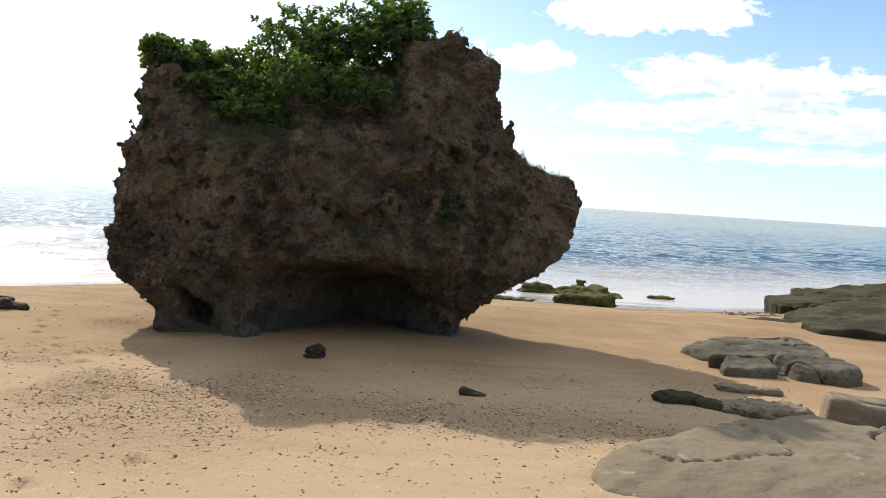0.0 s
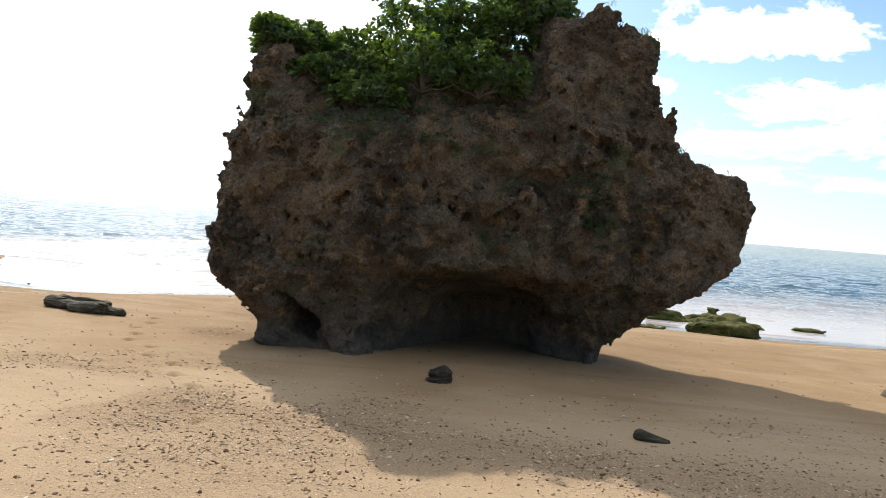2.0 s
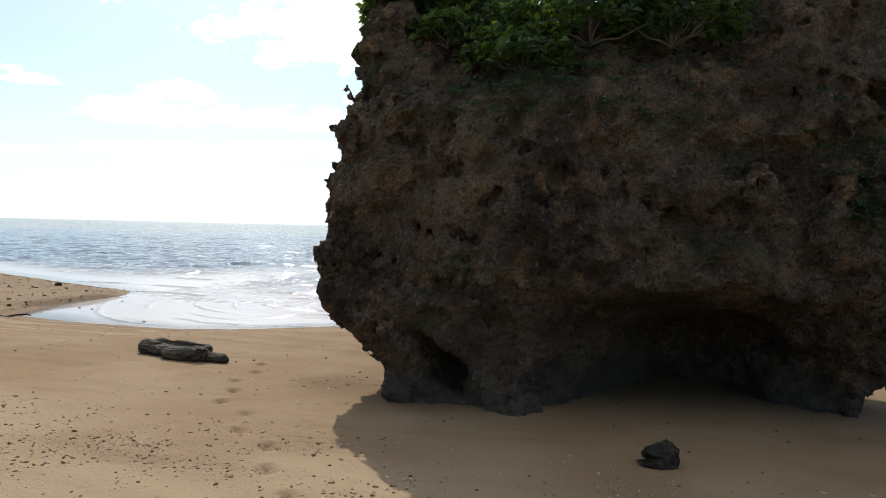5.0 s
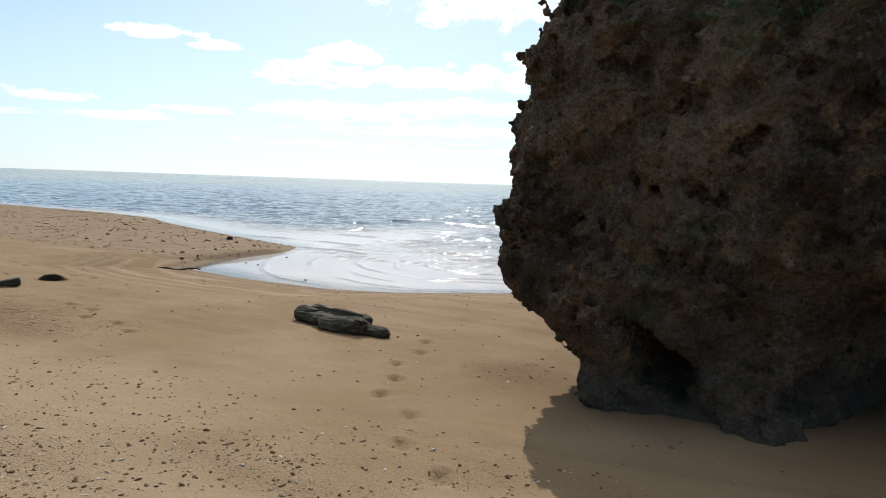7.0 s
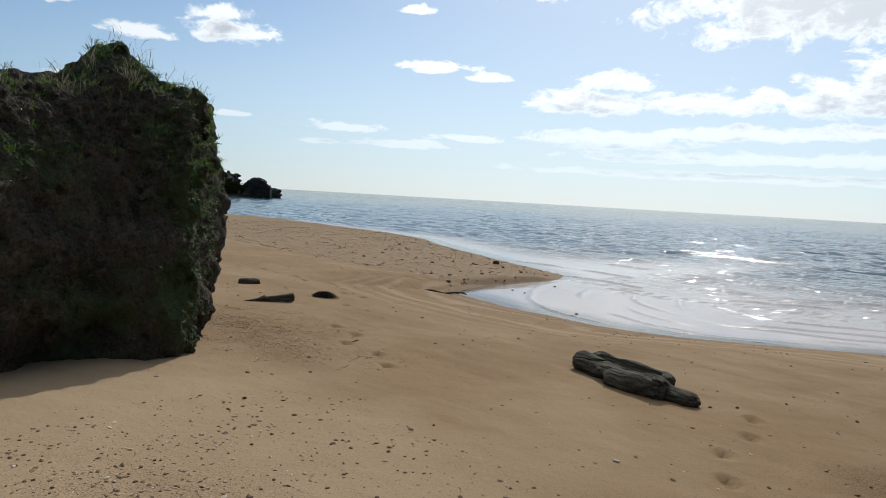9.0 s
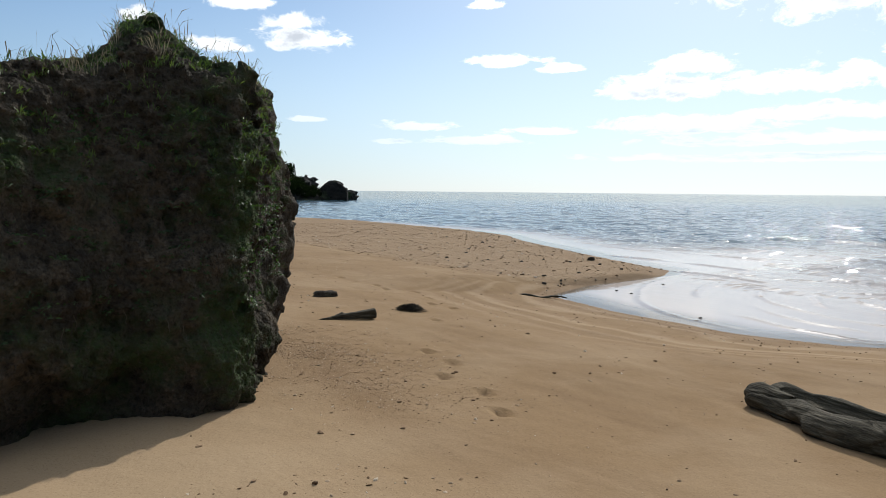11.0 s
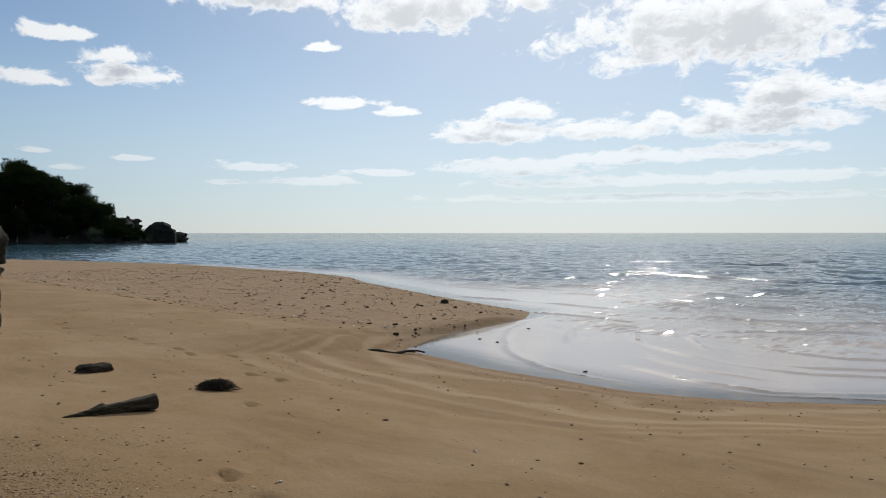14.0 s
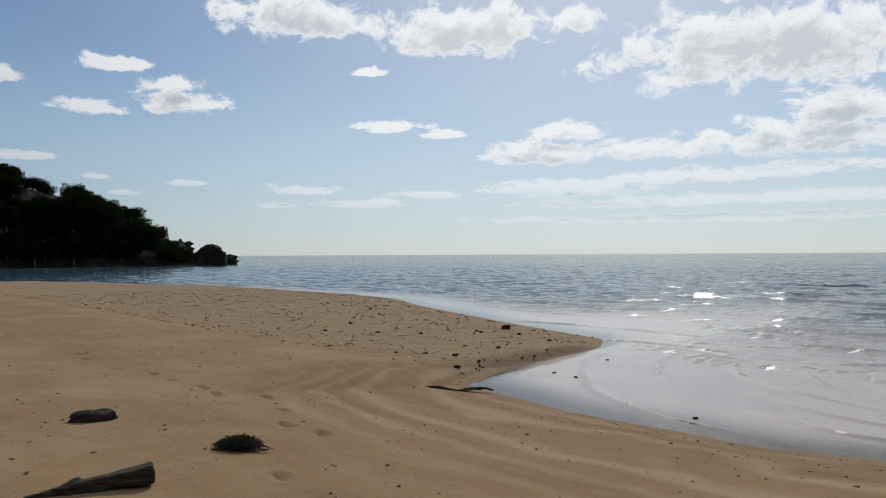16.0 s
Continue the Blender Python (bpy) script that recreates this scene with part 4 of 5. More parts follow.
FLAT = "flat weathered grey-brown sandstone slab half sunk in sand"
slab("sandstone_slab", ((1.15, 5.6), (1.35, 5.1), (2.6, 4.5), (4.4, 4.7), (4.9, 5.8), (4.65, 6.9), (3.75, 7.35), (2.35, 6.7), (1.5, 6.15)), 0.15, "broad pale brown sandstone slab lying flat in the sand", SLAB, None, (1.5, -2), 0.05, 0.035, 0.12, 0.09, 1, 0.06)
for x, y, size, turn, seed in ((2.88, 8.45, (0.26, 0.15, 0.09), 5, 2), (3.2, 8.28, (0.17, 0.11, 0.07), -20, 3), (3.45, 8.2, (0.19, 0.13, 0.08), 10, 4), (3.85, 8.12, (0.38, 0.22, 0.11), -8, 5)):
    put_rock("shore_rock", x, y, size, turn, "low rounded grey-brown rock in a row on the sand", "rock", LEDGE_ROCK if seed < 4 else SLAB, 0.3, seed=seed, strata=0.05, group="row of low rocks", outline=0.22)
slab("sandstone_block", ((4.42, 8.0), (4.95, 7.78), (5.6, 7.85), (5.65, 8.4), (4.6, 8.5)), 0.23, "thick blocky reddish-brown sandstone rock", SLAB, None, (2, 2), 0.06, 0.022, 0.06, 0.04, 6, 0.02, "row of low rocks")
put_rock("shore_rock", 5.0, 7.4, (0.33, 0.2, 0.12), 20, "low rounded grey-brown rock in a row on the sand", "rock", SLAB, 0.3, seed=16, group="row of low rocks")
put_rock("shore_rock", 4.12, 9.42, (0.40, 0.10, 0.06), -8, "long thin dark rock lying in the sand", "rock", SLAB, 0.25, seed=7, group="row of low rocks", outline=0.25)
slab("sandstone_slab", ((4.3, 11.7), (5.9, 11.5), (7.0, 12.5), (6.9, 13.9), (5.2, 13.5), (4.3, 12.6)), 0.15, FLAT, GREY_SLAB, None, (2, -1), 0.06, 0.035, 0.05, 0.1, 8)
slab("sandstone_slab", ((4.2, 10.4), (5.12, 10.5), (5.2, 11.15), (4.5, 11.2), (4.2, 10.8)), 0.20, FLAT, GREY_SLAB, None, (3, -3), 0.06, 0.022, 0.07, 0.05, 9)
slab("sandstone_slab", ((4.35, 11.3), (5.15, 11.25), (5.6, 11.5), (5.3, 12.1), (4.6, 11.9)), 0.24, FLAT, GREY_SLAB, None, (3, -3), 0.06, 0.022, 0.06, 0.06, 19)
slab("sandstone_block", ((5.24, 10.4), (5.9, 10.2), (6.3, 10.5), (6.3, 11.2), (5.7, 11.4), (5.26, 11.1)), 0.30, "thick rounded olive-brown sandstone block on the sand", GREY_SLAB, None, (2, 2), 0.09, 0.022, 0.12, 0.05, 10, 0.05)
LEDGE = "dark olive layered rock ledge at the water's edge"
for corners, thick, z, tilt, seed in (
        (((8.1, 15.7), (9.9, 15.2), (13.0, 15.6), (13.2, 17.8), (10.2, 18.0), (8.4, 16.9)), 0.30, -1.0, (2, -4), 21),
        (((8.9, 17.9), (12.0, 17.3), (15.5, 17.6), (15.5, 21.0), (11.5, 21.0), (9.3, 19.6)), 0.34, -1.03, (2, -5), 22),
        (((9.8, 21.2), (13.0, 20.8), (17.0, 21.5), (17.0, 24.8), (13.0, 24.8), (10.2, 23.4)), 0.36, -1.05, (2, -5), 23),
        (((7.5, 17.3), (8.9, 17.0), (9.4, 18.2), (8.6, 18.9), (7.6, 18.5)), 0.12, -1.17, (2, -2), 24)):
    slab("rock_ledge", corners, thick, LEDGE, LEDGE_ROCK, z, tilt, 0.13, 0.05, 0.06, 0.28, seed, 0.0, "rock ledges")
put_rock("algae_rock", 4.35, 21.7, (0.85, 0.4, 0.2), 4, "rounded rock covered in green algae at the water's edge", "rock", ALGAE, 0.3, z=-1.36, seed=30, rough=0.12)
put_rock("algae_reef", 3.75, 24.6, (2.0, 1.0, 0.09), -8, "flat reef of algae-green rock awash in the shallows", "rock", ALGAE, 0.3, z=-1.42, seed=31, rough=0.22, cell=0.06)
put_rock("algae_rock", 1.9, 20.9, (0.75, 0.22, 0.07), -14, "low dark green rock at the water's edge", "rock", ALGAE, 0.3, seed=32)
put_rock("algae_rock", 7.4, 24.2, (0.42, 0.16, 0.07), 0, "small dark rock awash in the sea", "rock", ALGAE, 0.3, z=-1.4, seed=33)

# stones on the open sand
put_rock("loose_stone", -1.70, 9.95, (0.125, 0.10, 0.10), 30, "dark pitted fist-sized stone on shaded sand", "stone", STONE, 0.12, seed=40, rough=0.3, power=2.2)
put_rock("loose_stone", -15.86, 12.36, (0.18, 0.10, 0.065), 70, "flat dark stone half buried in sand", "stone", STONE, 0.32, seed=44, rough=0.10, power=2.0)
put_rock("loose_stone", -20.6, 23.1, (0.10, 0.07, 0.06), 20, "small dark stone on the gravel spit", "stone", STONE, 0.2, seed=42, rough=0.25, group="stones on the spit")
rng = random.Random(5)
spit_stone = None
for i in range(46):
    x = -17.2 - 20 * rng.random() ** 1.3
    y = 18.2 + rng.random() * (float(shore_at(x)) - 18.8)
    if spit_stone is None:
        spit_stone = put_rock("spit_stone", x, y, (0.06, 0.043, 0.032), 0, "small dark stone lying on the spit", "stone", STONE, 0.2, group="stones on the spit", seed=43, rough=0.25)
    else:
        c = copy_thing(spit_stone, pose(x, y, float(ground_at(np.array([x]), np.array([y]))[0]) + 0.015, 0, 0, rng.random() * 360))
        s = 0.3 + 0.6 * rng.random() ** 2
        c.scale = (s, s, s)
for x, y in ((-15.9, 19.5), (-14.2, 18.3), (-16.6, 21.4), (-13.2, 18.2), (-16.4, 19.6)):
    c = copy_thing(spit_stone, pose(x, y, SEA + 0.0, 0, 0, rng.random() * 360))
    c.scale = (0.55, 0.55, 0.55)


# ---- driftwood ----
def capsule(x, y, z, a, b, ra, rb, squash=1.0):
    ax, ay, az_ = a
    dx, dy, dz = b[0] - ax, b[1] - ay, b[2] - az_
    t = np.clip(((x - ax) * dx + (y - ay) * dy + (z - az_) * dz) / (dx * dx + dy * dy + dz * dz), 0, 1)
    return np.sqrt((x - ax - t * dx) ** 2 + (y - ay - t * dy) ** 2 + ((z - az_ - t * dz) * squash) ** 2) - (ra + (rb - ra) * t)


def wood_grain(amount, seed):
    def detail(p):
        q = p * np.array([1.6, 9.0, 9.0])
        split = np.abs(layered(p * np.array([1.3, 6.0, 6.0]), 3, 0.5, seed + 8))
        return amount * (0.8 * layered(q, 4, 0.55, seed) + 0.8 * layered(p * 5.0, 2, 0.5, seed + 5) + 1.5 * np.exp(-(split / 0.09) ** 2))
    return ((0.1, detail),)


def log_field(x, y, z):
    far = capsule(x, y, z, (-0.64, 0.14, 0.15), (0.26, 0.19, 0.17), 0.085, 0.06)
    near = capsule(x, y, z, (-0.66, 0.0, 0.11), (0.05, -0.13, 0.11), 0.13, 0.115)
    bulge = capsule(x, y, z, (-0.02, -0.16, 0.11), (0.38, -0.07, 0.13), 0.125, 0.15)
    tail = capsule(x, y, z, (0.34, -0.02, 0.10), (0.66, 0.05, 0.08), 0.12, 0.085)
    knob = capsule(x, y, z, (0.20, 0.16, 0.18), (0.36, 0.10, 0.19), 0.065, 0.07)
    bed = capsule(x, y, z, (-0.6, 0.06, -0.01), (0.3, 0.05, -0.01), 0.09, 0.10)
    return soft_max([soft_min([far, near, bulge, tail, knob, bed], 0.02), -capsule(x, y, z, (-0.5, 0.075, 0.24), (0.18, 0.07, 0.23), 0.085, 0.105)], 0.015)


log = tagged(part("driftwood_log", solid("driftwood_log", log_field, (-1.0, -0.45, -0.12), (0.95, 0.42, 0.42), 0.012, wood_grain(0.021, 3)), DRIFT),
             "weathered dark driftwood log with a long hollow split", "driftwood")
log.matrix_world = pose(-7.97, 12.64, float(ground_at(np.array([-8.02]), np.array([12.66]))[0]) - 0.02, 2, 0, -13)
log.scale = (1.06, 1.0, 0.8)


def wedge_field(x, y, z):
    t = np.clip((x + 0.5) / 1.0, 0, 1)
    r = 0.02 + 0.09 * t
    body = soft_max([np.abs(y) - r * 0.95, np.abs(z - 0.02 - 0.11 * t) - r * 0.85, np.abs(x) - 0.5], 0.03)
    return soft_min([body, capsule(x, y, z, (-0.15, 0.02, 0.09), (-0.08, 0.03, 0.14), 0.03, 0.02)], 0.03)


wedge = tagged(part("driftwood_plank", solid("driftwood_plank", wedge_field, (-0.65, -0.25, -0.15), (0.65, 0.25, 0.35), 0.012, wood_grain(0.010, 9)), DRIFT),
               "dark broken driftwood beam with one raised end", "driftwood")
wedge.matrix_world = pose(-13.72, 11.68, float(ground_at(np.array([-13.68]), np.array([11.7]))[0]) - 0.02, 0, 0, 74)
wedge.scale = (0.75, 0.7, 0.68)


def strands(name, paths, radius):
    """Thin round strands along paths of points, as one mesh."""
    verts, faces = [], []
    for path in paths:
        k = len(path)
        for i, p in enumerate(path):
            p = Vector(p)
            d = (Vector(path[min(i + 1, k - 1)]) - Vector(path[max(i - 1, 0)])).normalized()
            u = d.orthogonal().normalized()
            w = d.cross(u)
            r = radius * (1.0 - 0.6 * i / k)
            b = len(verts)
            for a in range(4):
                q = p + r * (math.cos(a * 1.5708) * u + math.sin(a * 1.5708) * w)
                verts.append(tuple(q))
            if i:
                for a in range(4):
                    faces.append((b - 4 + a, b - 4 + (a + 1) % 4, b + (a + 1) % 4, b + a))
    return mesh_from(name, verts, faces)


def tangle(x, y, wide, long_, turn, count, radius, seed):
    r = random.Random(seed)
    paths = []
    for _ in range(count):
        px_, py, a = r.gauss(0, 0.4) * wide, r.gauss(0, 0.4) * long_, r.random() * 6.28
        path = []
        h = 0.085 * math.exp(-((px_ / wide) ** 2 + (py / long_) ** 2) * 1.5)
        for i in range(6):
            path.append((px_, py, max(0.0, h * r.uniform(0.2, 1.1)) + 0.004))
            a += r.uniform(-0.9, 0.9)
            px_ += 0.022 * math.cos(a)
            py += 0.022 * math.sin(a)
        paths.append(path)
    ob = part("seaweed_clump", strands("seaweed_clump", paths, radius), STONE)
    ob.matrix_world = pose(x, y, float(ground_at(np.array([x]), np.array([y]))[0]), 0, 0, turn)
    return tagged(ob, "tangled clump of dried dark seaweed on sand", "seaweed")


tangle(-14.2, 12.92, 0.11, 0.17, -50, 420, 0.006, 3)


def branch(x, y, turn, length, seed):
    r = random.Random(seed)
    path, off = [], 0.0
    for i in range(10):
        off += r.uniform(-0.03, 0.03)
        path.append((-length / 2 + length * i / 9, off, 0.025 + 0.02 * math.sin(i * 1.1)))
    twigs = [path, [path[5], (path[5][0] + 0.12, path[5][1] + 0.09, 0.03), (path[5][0] + 0.26, path[5][1] + 0.11, 0.015)]]
    ob = part("driftwood_branch", strands("driftwood_branch", twigs, 0.035), DRIFT)
    ob.matrix_world = pose(x, y, float(ground_at(np.array([x]), np.array([y]))[0]), 0, 0, turn)
    return tagged(ob, "thin dark driftwood branch at the tide line", "driftwood")


branch(-16.25, 17.3, 42, 0.95, 4)


def chunk_field(x, y, z):
    return capsule(x, y, z, (-0.15, 0, 0.05), (0.17, 0.0, 0.015), 0.065, 0.022, 1.1)


chunk = tagged(part("driftwood_chunk", solid("driftwood_chunk", chunk_field, (-0.3, -0.15, -0.1), (0.3, 0.15, 0.2), 0.010, wood_grain(0.012, 21)), DRIFT), "short dark chunk of driftwood on the sand", "driftwood")
chunk.matrix_world = pose(0.45, 8.2, float(ground_at(np.array([0.45]), np.array([8.2]))[0]), 0, 0, -12)
chunk.scale = (0.75, 0.9, 0.9)


# ---- shell grit and rubble on the sand ----
def rubble(name, places, low, high, seed, label, long_=1.0):
    """Many small uneven pebbles lying on the ground, joined."""
    r = np.random.RandomState(seed)
    bm = bmesh.new()
    bmesh.ops.create_icosphere(bm, subdivisions=1, radius=1.0)
    bm.verts.index_update()
    bv = np.array([v.co[:] for v in bm.verts])
    bf = np.array([[v.index for v in f.verts] for f in bm.faces])
    bm.free()
    n = len(places)
    s = low * (high / low) ** (r.rand(n) ** 2.6)
    scale = np.stack([s * (1 + long_ * r.rand(n)), s * (0.6 + 0.5 * r.rand(n)), s * (0.35 + 0.5 * r.rand(n))], 1)
    v = bv[None] * (1 + 0.5 * (r.rand(n, len(bv), 1) - 0.5)) * scale[:, None]
    a = r.rand(n) * 6.283
    c, si = np.cos(a)[:, None], np.sin(a)[:, None]
    x, y = v[..., 0] * c - v[..., 1] * si, v[..., 0] * si + v[..., 1] * c
    z = v[..., 2] + (r.rand(n, 1) - 0.5) * 0.6 * x * 1.0
    base = ground_at(places[:, 0], places[:, 1])
    out = np.stack([x + places[:, :1], y + places[:, 1:], z + (base + 0.25 * scale[:, 2])[:, None]], -1)
    f = bf[None] + (np.arange(n) * len(bv))[:, None, None]
    return tagged(part(name, mesh_from(name, out.reshape(-1, 3), f.reshape(-1, 3), False), PEBBLE), label, "pebbles", kind="stuff")


def scatter(count, x0, x1, y0, y1, seed, weight):
    r = np.random.RandomState(seed)
    p = np.stack([r.uniform(x0, x1, count * 6), r.uniform(y0, y1, count * 6)], 1)
    d = layered(np.stack([p[:, 0], p[:, 1], 0 * p[:, 0]], 1) * 0.55 + 3, 3, 0.55, 4)
    w = weight(p[:, 0], p[:, 1], d)
    clump = step(layered(np.stack([p[:, 0], p[:, 1], 0 * p[:, 0]], 1) * 2.6, 2, 0.5, 9), -0.5, 0.7)
    keep = r.rand(len(p)) < w * (0.25 + 0.75 * clump)
    keep &= shore_at(p[:, 0]) - p[:, 1] > 0.1
    return p[keep][:count]


rubble("shell_rubble", scatter(36000, -9.0, 4.5, 3.6, 9.8, 11, lambda x, y, d: np.clip(0.15 + grit_at(x, y, d), 0, 1)), 0.0022, 0.015, 1, "scattered broken shell and coral rubble on sand", 0.7)
rubble("shell_rubble", scatter(9000, -24.0, 5.0, 8.5, 17.5, 12, lambda x, y, d: np.clip(0.14 + grit_at(x, y, d), 0, 1)), 0.0035, 0.019, 2, "thin scatter of shell grit on smooth sand", 0.7)
rubble("coarse_grit", scatter(6500, -13.8, -9.4, 9.4, 11.7, 15, lambda x, y, d: np.exp(-(((x + 11.6) / 1.5) ** 2 + ((y - 10.45) / 0.75) ** 2))), 0.002, 0.008, 8, "dense brown coarse grit beside the mossy boulder", 1.2)
rubble("spit_gravel", scatter(6500, -46.0, -16.3, 17.6, 30.5, 13, lambda x, y, d: 0.75 + 0 * x), 0.009, 0.036, 3, "dark gravel and coral pieces strewn over the spit", 1.2)
rubble("shore_gravel", scatter(700, 8.2, 11.0, 20.3, 21.7, 14, lambda x, y, d: 0.9 + 0 * x), 0.02, 0.08, 4, "dark wet gravel at the water's edge", 0.6)
r7 = np.random.RandomState(7)
tide = np.linspace(-17, -4, 1500)
rubble("tide_line_grit", np.stack([tide, shore_at(tide) - 0.12 - 0.9 * r7.rand(1500) ** 2], 1), 0.003, 0.010, 6, "line of dark grit left by the tide", 1.2)


# ---- plants ----
def points_of(ob):
    v = np.zeros(len(ob.data.vertices) * 3, np.float32)
    ob.data.vertices.foreach_get("co", v)
    return v.reshape(-1, 3)


BOULDER_POINTS, SECOND_POINTS = points_of(boulder), points_of(boulder_two)


def top_of(points, x, y, reach=0.07):
    near = points[(np.abs(points[:, 0] - x) < reach) & (np.abs(points[:, 1] - y) < reach)]
    return float(near[:, 2].max()) if len(near) else 0.0


def face_of(points, x, z, reach=0.07):
    near = points[(np.abs(points[:, 0] - x) < reach) & (np.abs(points[:, 2] - z) < reach)]
    return float(near[:, 1].min()) if len(near) else 12.0


def blades(name, base, way, length, width, bend, cup=0.25, seed=0):
    """Leaves: five corners each, folded along the midrib and bent over. base, way (n, 3); length, width, bend (n)."""
    n = len(base)
    r = np.random.RandomState(seed)
    way = way / np.linalg.norm(way, axis=1)[:, None]
    any_ = r.normal(size=(n, 3))
    side = np.cross(way, any_)
    side /= np.linalg.norm(side, axis=1)[:, None]
    up = np.cross(side, way)
    up *= np.sign(up[:, 2:3] + 1e-6)
    L, W, B = length[:, None], width[:, None], bend[:, None]
    mid = base + way * L * 0.58 + up * L * 0.06
    tip = base + way * L - np.array([0, 0, 1.0]) * L * B
    v = np.stack([base, mid + side * W * 0.5 + up * W * cup, mid - side * W * 0.5 + up * W * cup, mid, tip], 1)
    f = np.array([[0, 3, 1], [1, 3, 4], [0, 2, 3], [3, 2, 4]])
    f = f[None] + (np.arange(n) * 5)[:, None, None]
    return mesh_from(name, v.reshape(-1, 3), f.reshape(-1, 3), False)


def shrub(x, y, z, wide, deep, tall, heads, seed, label):
    """A shrub of rosettes at the ends of thin branches; its foot at x, y, z."""
    r = np.random.RandomState(seed)
    base, way, length, width, bend, paths = [], [], [], [], [], []
    for i in range(heads):
        d = r.normal(size=3)
        d /= np.linalg.norm(d)
        d[2] = abs(d[2]) * 0.9 - 0.08
        reach = r.uniform(0.35, 1.0) ** 0.6 * (1 + 0.25 * r.rand() * (r.rand() < 0.2))
        head = np.array([d[0] * wide, d[1] * deep, d[2] * tall + 0.12 * tall]) * reach
        out = d + np.array([0, 0, 0.8])
        out /= np.linalg.norm(out)
        if i % 3 == 0:
            m = head * 0.5 + np.array([0, 0, -0.08 * tall])
            paths.append([(0, 0, -0.05), tuple(m * 0.5), tuple(m), tuple(head)])
        for k in range(r.randint(9, 15)):
            t = r.normal(size=3)
            t = t - out * (t @ out)
            t /= np.linalg.norm(t)
            w = out * r.uniform(0.15, 1.0) + t
            base.append(head + out * r.uniform(-0.05, 0.04))
            way.append(w)
            length.append(r.uniform(0.08, 0.145))
            width.append(r.uniform(0.04, 0.062))
            bend.append(r.uniform(-0.05, 0.25))
    thing = empty_at("shrub", x, y, z)
    for k, path in enumerate(paths[:14]):
        part("branch", strands("branch", [path], 0.014), BARK, thing)
    part("foliage", blades("foliage", np.array(base), np.array(way), np.array(length), np.array(width), np.array(bend), 0.2, seed), LEAF, thing)
    return tagged(thing, label, "shrub", "shrubs on the boulder")


GLOSSY = "glossy green leafy shrub growing on the boulder"
LOW = "low spreading green shrub rooted in the boulder's face"
for i, (x, y, wide, deep, tall, heads, label) in enumerate((
        (-2.9, 12.95, 0.8, 0.6, 1.2, 230, GLOSSY), (-2.15, 13.3, 0.85, 0.6, 1.25, 250, GLOSSY), (-1.45, 13.2, 0.8, 0.6, 1.3, 250, GLOSSY), (-0.95, 12.9, 0.55, 0.45, 0.95, 150, GLOSSY),
        (-3.3, 11.75, 0.6, 0.5, 0.7, 130, LOW), (-2.5, 11.75, 0.75, 0.5, 0.8, 170, LOW), (-1.7, 11.95, 0.7, 0.5, 0.8, 160, LOW), (-3.75, 12.3, 0.5, 0.5, 0.5, 90, LOW),
        (-4.35, 12.3, 0.5, 0.45, 0.4, 90, LOW), (-4.55, 11.85, 0.4, 0.3, 0.28, 60, LOW), (-4.0, 11.75, 0.45, 0.3, 0.35, 70, LOW), (-4.75, 12.2, 0.35, 0.4, 0.34, 60, LOW), (-4.75, 11.8, 0.3, 0.25, 0.24, 45, LOW), (-4.95, 12.2, 0.25, 0.3, 0.22, 40, LOW), (-1.0, 13.4, 0.6, 0.5, 1.05, 170, GLOSSY), (-3.1, 11.3, 0.5, 0.35, 0.4, 90, LOW))):
    shrub(x, y, top_of(BOULDER_POINTS, x, y) - 0.04, wide, deep, tall, heads, 60 + i, label)


def tuft(name, places, blade_count, tall, spread, material, seed, label, category, hang=0.0, wide=0.007):
    """Grass: many tufts joined, each of thin bent blades."""
    r = np.random.RandomState(seed)
    base = np.repeat(places, blade_count, 0) + r.normal(size=(len(places) * blade_count, 3)) * np.array([0.03, 0.03, 0.006])
    n = len(base)
    way = np.stack([r.normal(size=n) * spread, r.normal(size=n) * spread, np.ones(n) * (1 - hang) + 0.0], 1)
    ob = part(name, blades(name, base, way, tall * r.uniform(0.4, 1.0, n), wide * r.uniform(0.6, 1.4, n), r.uniform(0.05, 0.45, n), 0.15, seed), material)
    return tagged(ob, label, category, kind="stuff")


def on_top(points, xy):
    return np.array([(x, y, top_of(points, x, y, 0.06) - 0.01) for x, y in xy])


r8 = np.random.RandomState(8)
spots = [(r8.uniform(1.0, 2.2), r8.uniform(12.6, 13.6)) for _ in range(34)] + [(r8.uniform(-0.6, 0.8), r8.uniform(12.3, 13.4)) for _ in range(34)] + [(r8.uniform(-4.9, -3.8), r8.uniform(11.8, 12.8)) for _ in range(40)]
tuft("boulder_grass", on_top(BOULDER_POINTS, spots), 16, 0.17, 0.45, GRASS, 31, "thin green grass along the boulder's upper edges", "grass")
face = []
for _ in range(110):
    x, z = r8.normal(-2.6, 0.75), r8.uniform(2.0, 2.75)
    face.append((x, face_of(BOULDER_POINTS, x, z) + 0.02, z))
for _ in range(60):
    x, z = r8.normal(-0.1, 0.35), r8.normal(1.35, 0.35)
    face.append((x, face_of(BOULDER_POINTS, x, z) + 0.02, z))
tuft("face_herbs", np.array(face), 14, 0.11, 0.8, FACE_LEAF, 32, "dark green herbs hanging on the boulder's face", "plants", 0.5, 0.018)


def near_second(n, seed, z0, z1, y0, y1):
    r = np.random.RandomState(seed)
    p = SECOND_POINTS
    keep = p[(p[:, 2] > z0) & (p[:, 2] < z1) & (p[:, 1] > y0) & (p[:, 1] < y1) & (p[:, 0] > -12.9)]
    return keep[r.randint(0, len(keep), n)].astype(float)


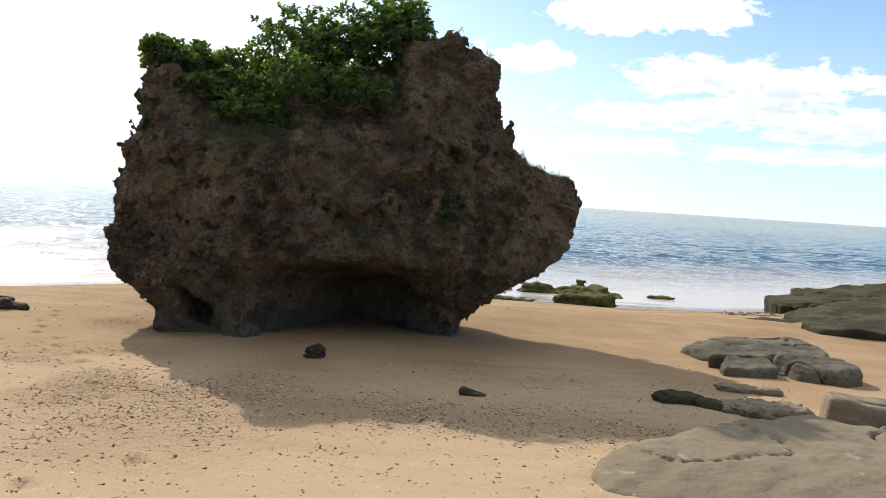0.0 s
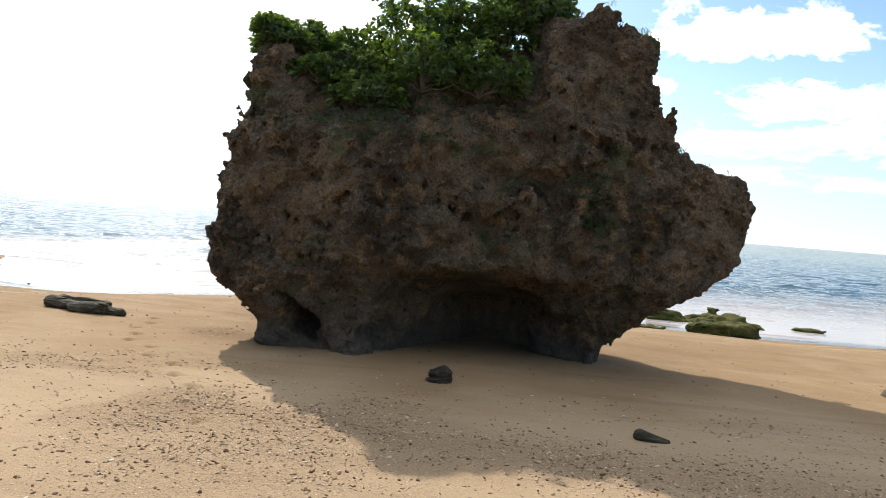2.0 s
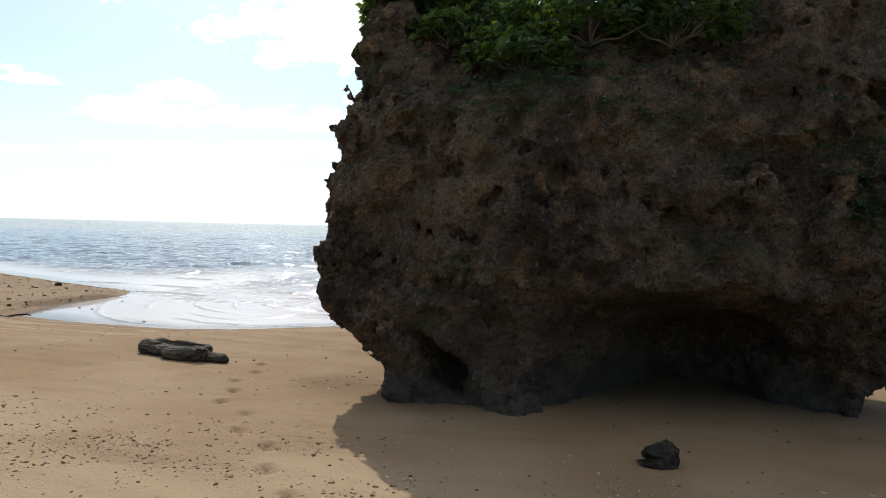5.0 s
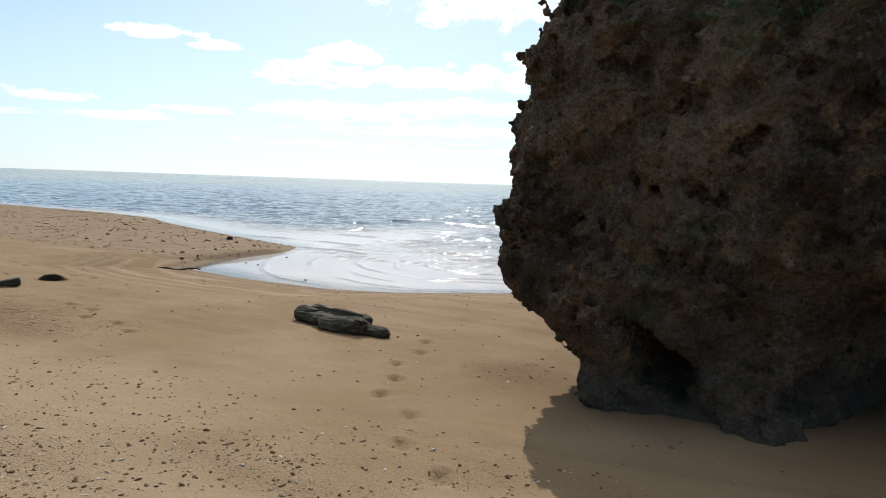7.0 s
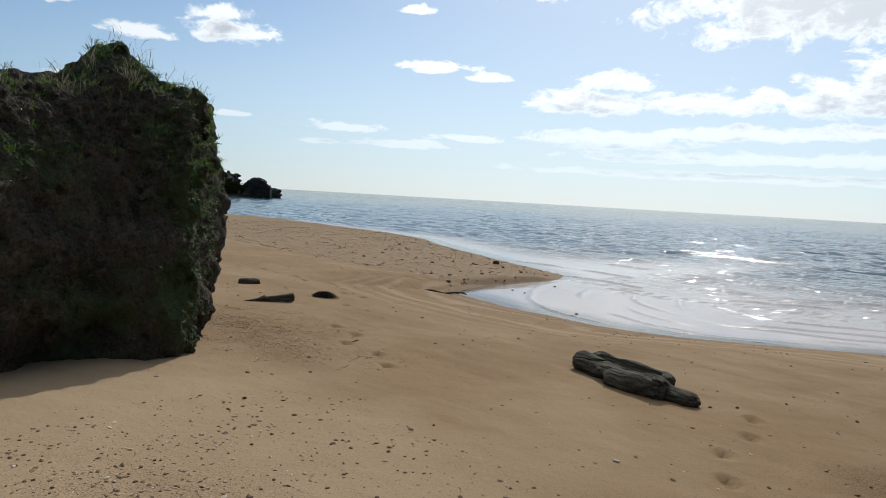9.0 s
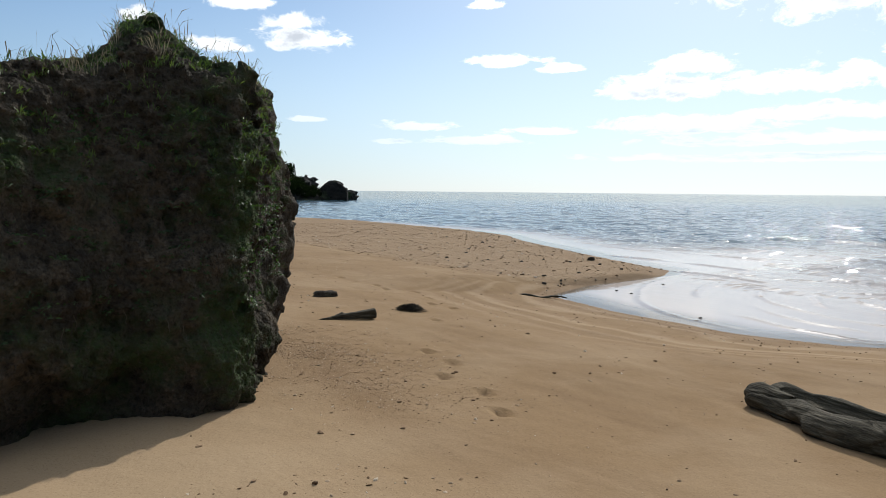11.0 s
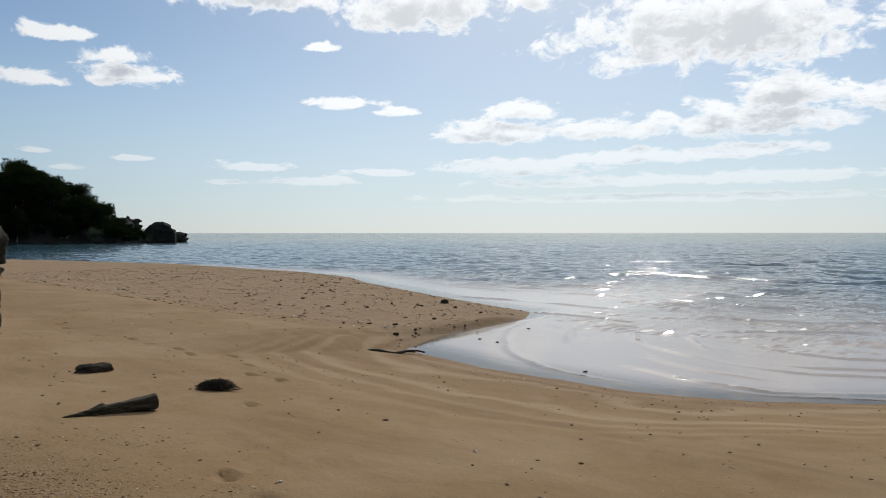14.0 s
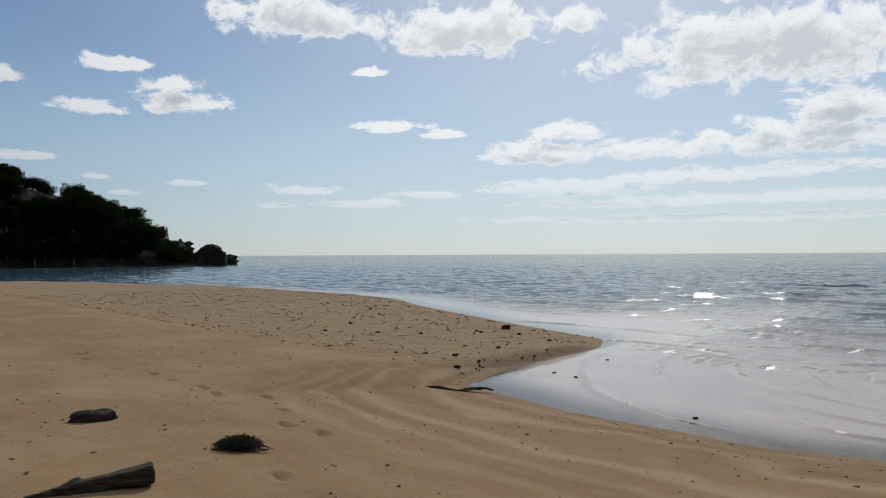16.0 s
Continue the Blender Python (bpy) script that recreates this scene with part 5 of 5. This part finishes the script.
tuft("boulder_grass", near_second(620, 1, 0.85, 2.6, 6.5, 10.3), 16, 0.10, 0.6, GRASS, 33, "bright green grass over the mossy boulder's crown", "grass")
tuft("dry_stalks", near_second(120, 2, 1.4, 2.7, 6.8, 10.2), 5, 0.30, 0.35, STRAW, 34, "thin dry seed stalks standing on the boulder", "grass", 0.0, 0.006)
tuft("face_herbs", near_second(800, 3, -0.1, 1.3, 6.5, 10.4), 10, 0.06, 0.9, FACE_LEAF, 35, "small dark green herbs on the boulder's face", "plants", 0.6, 0.012)
roots = []
r9 = np.random.RandomState(9)
for p in near_second(420, 4, -0.5, 1.35, 6.6, 10.5):
    q = p + np.array([0.02, 0.005, 0.0])
    path = []
    for i in range(5):
        path.append(tuple(q))
        q = q + np.array([r9.uniform(-0.006, 0.014), r9.uniform(-0.02, 0.02), -r9.uniform(0.01, 0.035)])
    roots.append(path)
tagged(part("rootlets", strands("rootlets", roots, 0.0022), ROOT), "pale dry rootlets hanging over the mossy boulder's face", "roots", kind="stuff")


# ---- the far shore ----
def hill_at(x, y):
    crest = SEA + np.interp(y, (-160, -60, 30, 41, 50, 58, 65, 71, 75, 77), (21, 22, 17.5, 15.0, 13.4, 11.2, 8.0, 4.4, 2.0, -1.0)) * 1.0 - SEA
    across = step(x, -250, -185) * (1 - step(x, -160, -146)) ** 0.7
    p = np.stack([x.ravel() * 0.12, y.ravel() * 0.12, 0 * x.ravel()], 1)
    return SEA - 1.5 + (crest + 1.5) * across * (1 + 0.06 * layered(p, 3).reshape(x.shape))


me, *_ = sheet("headland", np.linspace(-252, -140, 70), np.linspace(-170, 84, 150), hill_at)
tagged(part("headland", me, FAR_SHADED_ROCK), "shade-dark wooded headland across the bay", "headland", kind="structure")


def far_tree():
    thing = empty_at("tree", -160, 40, 0)
    r = np.random.RandomState(77)
    bm = bmesh.new()
    bmesh.ops.create_cone(bm, segments=7, radius1=0.22, radius2=0.10, depth=2.6, matrix=Matrix.Translation((0, 0, 0.6)))
    part("trunk", bm, BARK, thing)
    base, n = [], 900
    for _ in range(n):
        k = r.randint(0, 7)
        c = np.array([math.cos(k * 0.9), math.sin(k * 0.9), 0.35 * math.sin(k * 2.1)]) * (0.0 if k == 0 else 1.15)
        d = r.normal(size=3)
        d /= np.linalg.norm(d)
        base.append(c + d * r.uniform(0.55, 1.15) * np.array([1.1, 1.1, 0.85]) + np.array([0, 0, 2.3]))
    part("crown", blades("crown", np.array(base), r.normal(size=(n, 3)) + np.array([0, 0, 0.5]), r.uniform(0.22, 0.5, n), r.uniform(0.16, 0.34, n), r.uniform(0, 0.4, n), 0.1, 5), FAR_SHADED_LEAF, thing)
    return tagged(thing, "shade-dark evergreen tree crowded on the headland", "tree", "trees on the headland")


tree = far_tree()
rt = random.Random(12)
placed = 0
while placed < 300:
    y = rt.uniform(22, 75)
    x = rt.uniform(-166, -147) if placed % 2 else rt.uniform(-155, -146)
    h = float(hill_at(np.array([x]), np.array([y]))[0])
    if h < SEA + 0.4:
        continue
    s = rt.uniform(0.6, 1.1) * (0.5 if y > 68 else 1.0)
    m = pose(x, y, h - 0.6, 0, 0, rt.uniform(0, 360))
    t = tree if placed == 0 else copy_thing(tree, m)
    t.matrix_basis = m
    t.scale = (s, s, s)
    placed += 1


def stack(name, x, y, size, seed, label, power=2.4):
    me = rock_mesh(name, size, min(size[:2]) / 14, 0.16, power, 0.0, seed)
    ob = part(name, me, FAR_SHADED_ROCK)
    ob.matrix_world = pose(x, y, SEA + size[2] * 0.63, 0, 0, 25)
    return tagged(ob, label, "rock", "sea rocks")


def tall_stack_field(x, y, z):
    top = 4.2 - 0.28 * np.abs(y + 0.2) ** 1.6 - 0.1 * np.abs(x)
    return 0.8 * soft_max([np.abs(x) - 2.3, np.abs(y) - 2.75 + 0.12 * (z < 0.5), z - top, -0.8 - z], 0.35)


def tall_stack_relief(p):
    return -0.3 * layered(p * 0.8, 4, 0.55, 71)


tall = tagged(part("sea_rock", solid("sea_rock", tall_stack_field, (-3.6, -4.0, -1.0), (3.6, 4.0, 5.4), 0.16, ((1.2, tall_stack_relief),)), FAR_SHADED_ROCK), "shade-dark sea stack standing in the bay", "rock", "sea rocks")
tall.matrix_world = pose(-149.5, 76.3, SEA, 0, 0, -25)
stack("sea_rock", -160.0, 85.6, (1.2, 1.8, 1.3), 52, "low shade-dark sea rock with a raised end")
stack("sea_rock", -165.0, 79.6, (1.0, 1.2, 1.4), 54, "small shade-dark rock between stack and headland")
stack("sea_cliff", -158.0, 72.5, (3.0, 2.6, 3.2), 55, "undercut shade-dark limestone cliff at the headland's tip")
stack("sea_cliff", -150.0, 64.5, (2.0, 4.0, 2.2), 56, "shade-dark limestone cliff at the headland's foot")
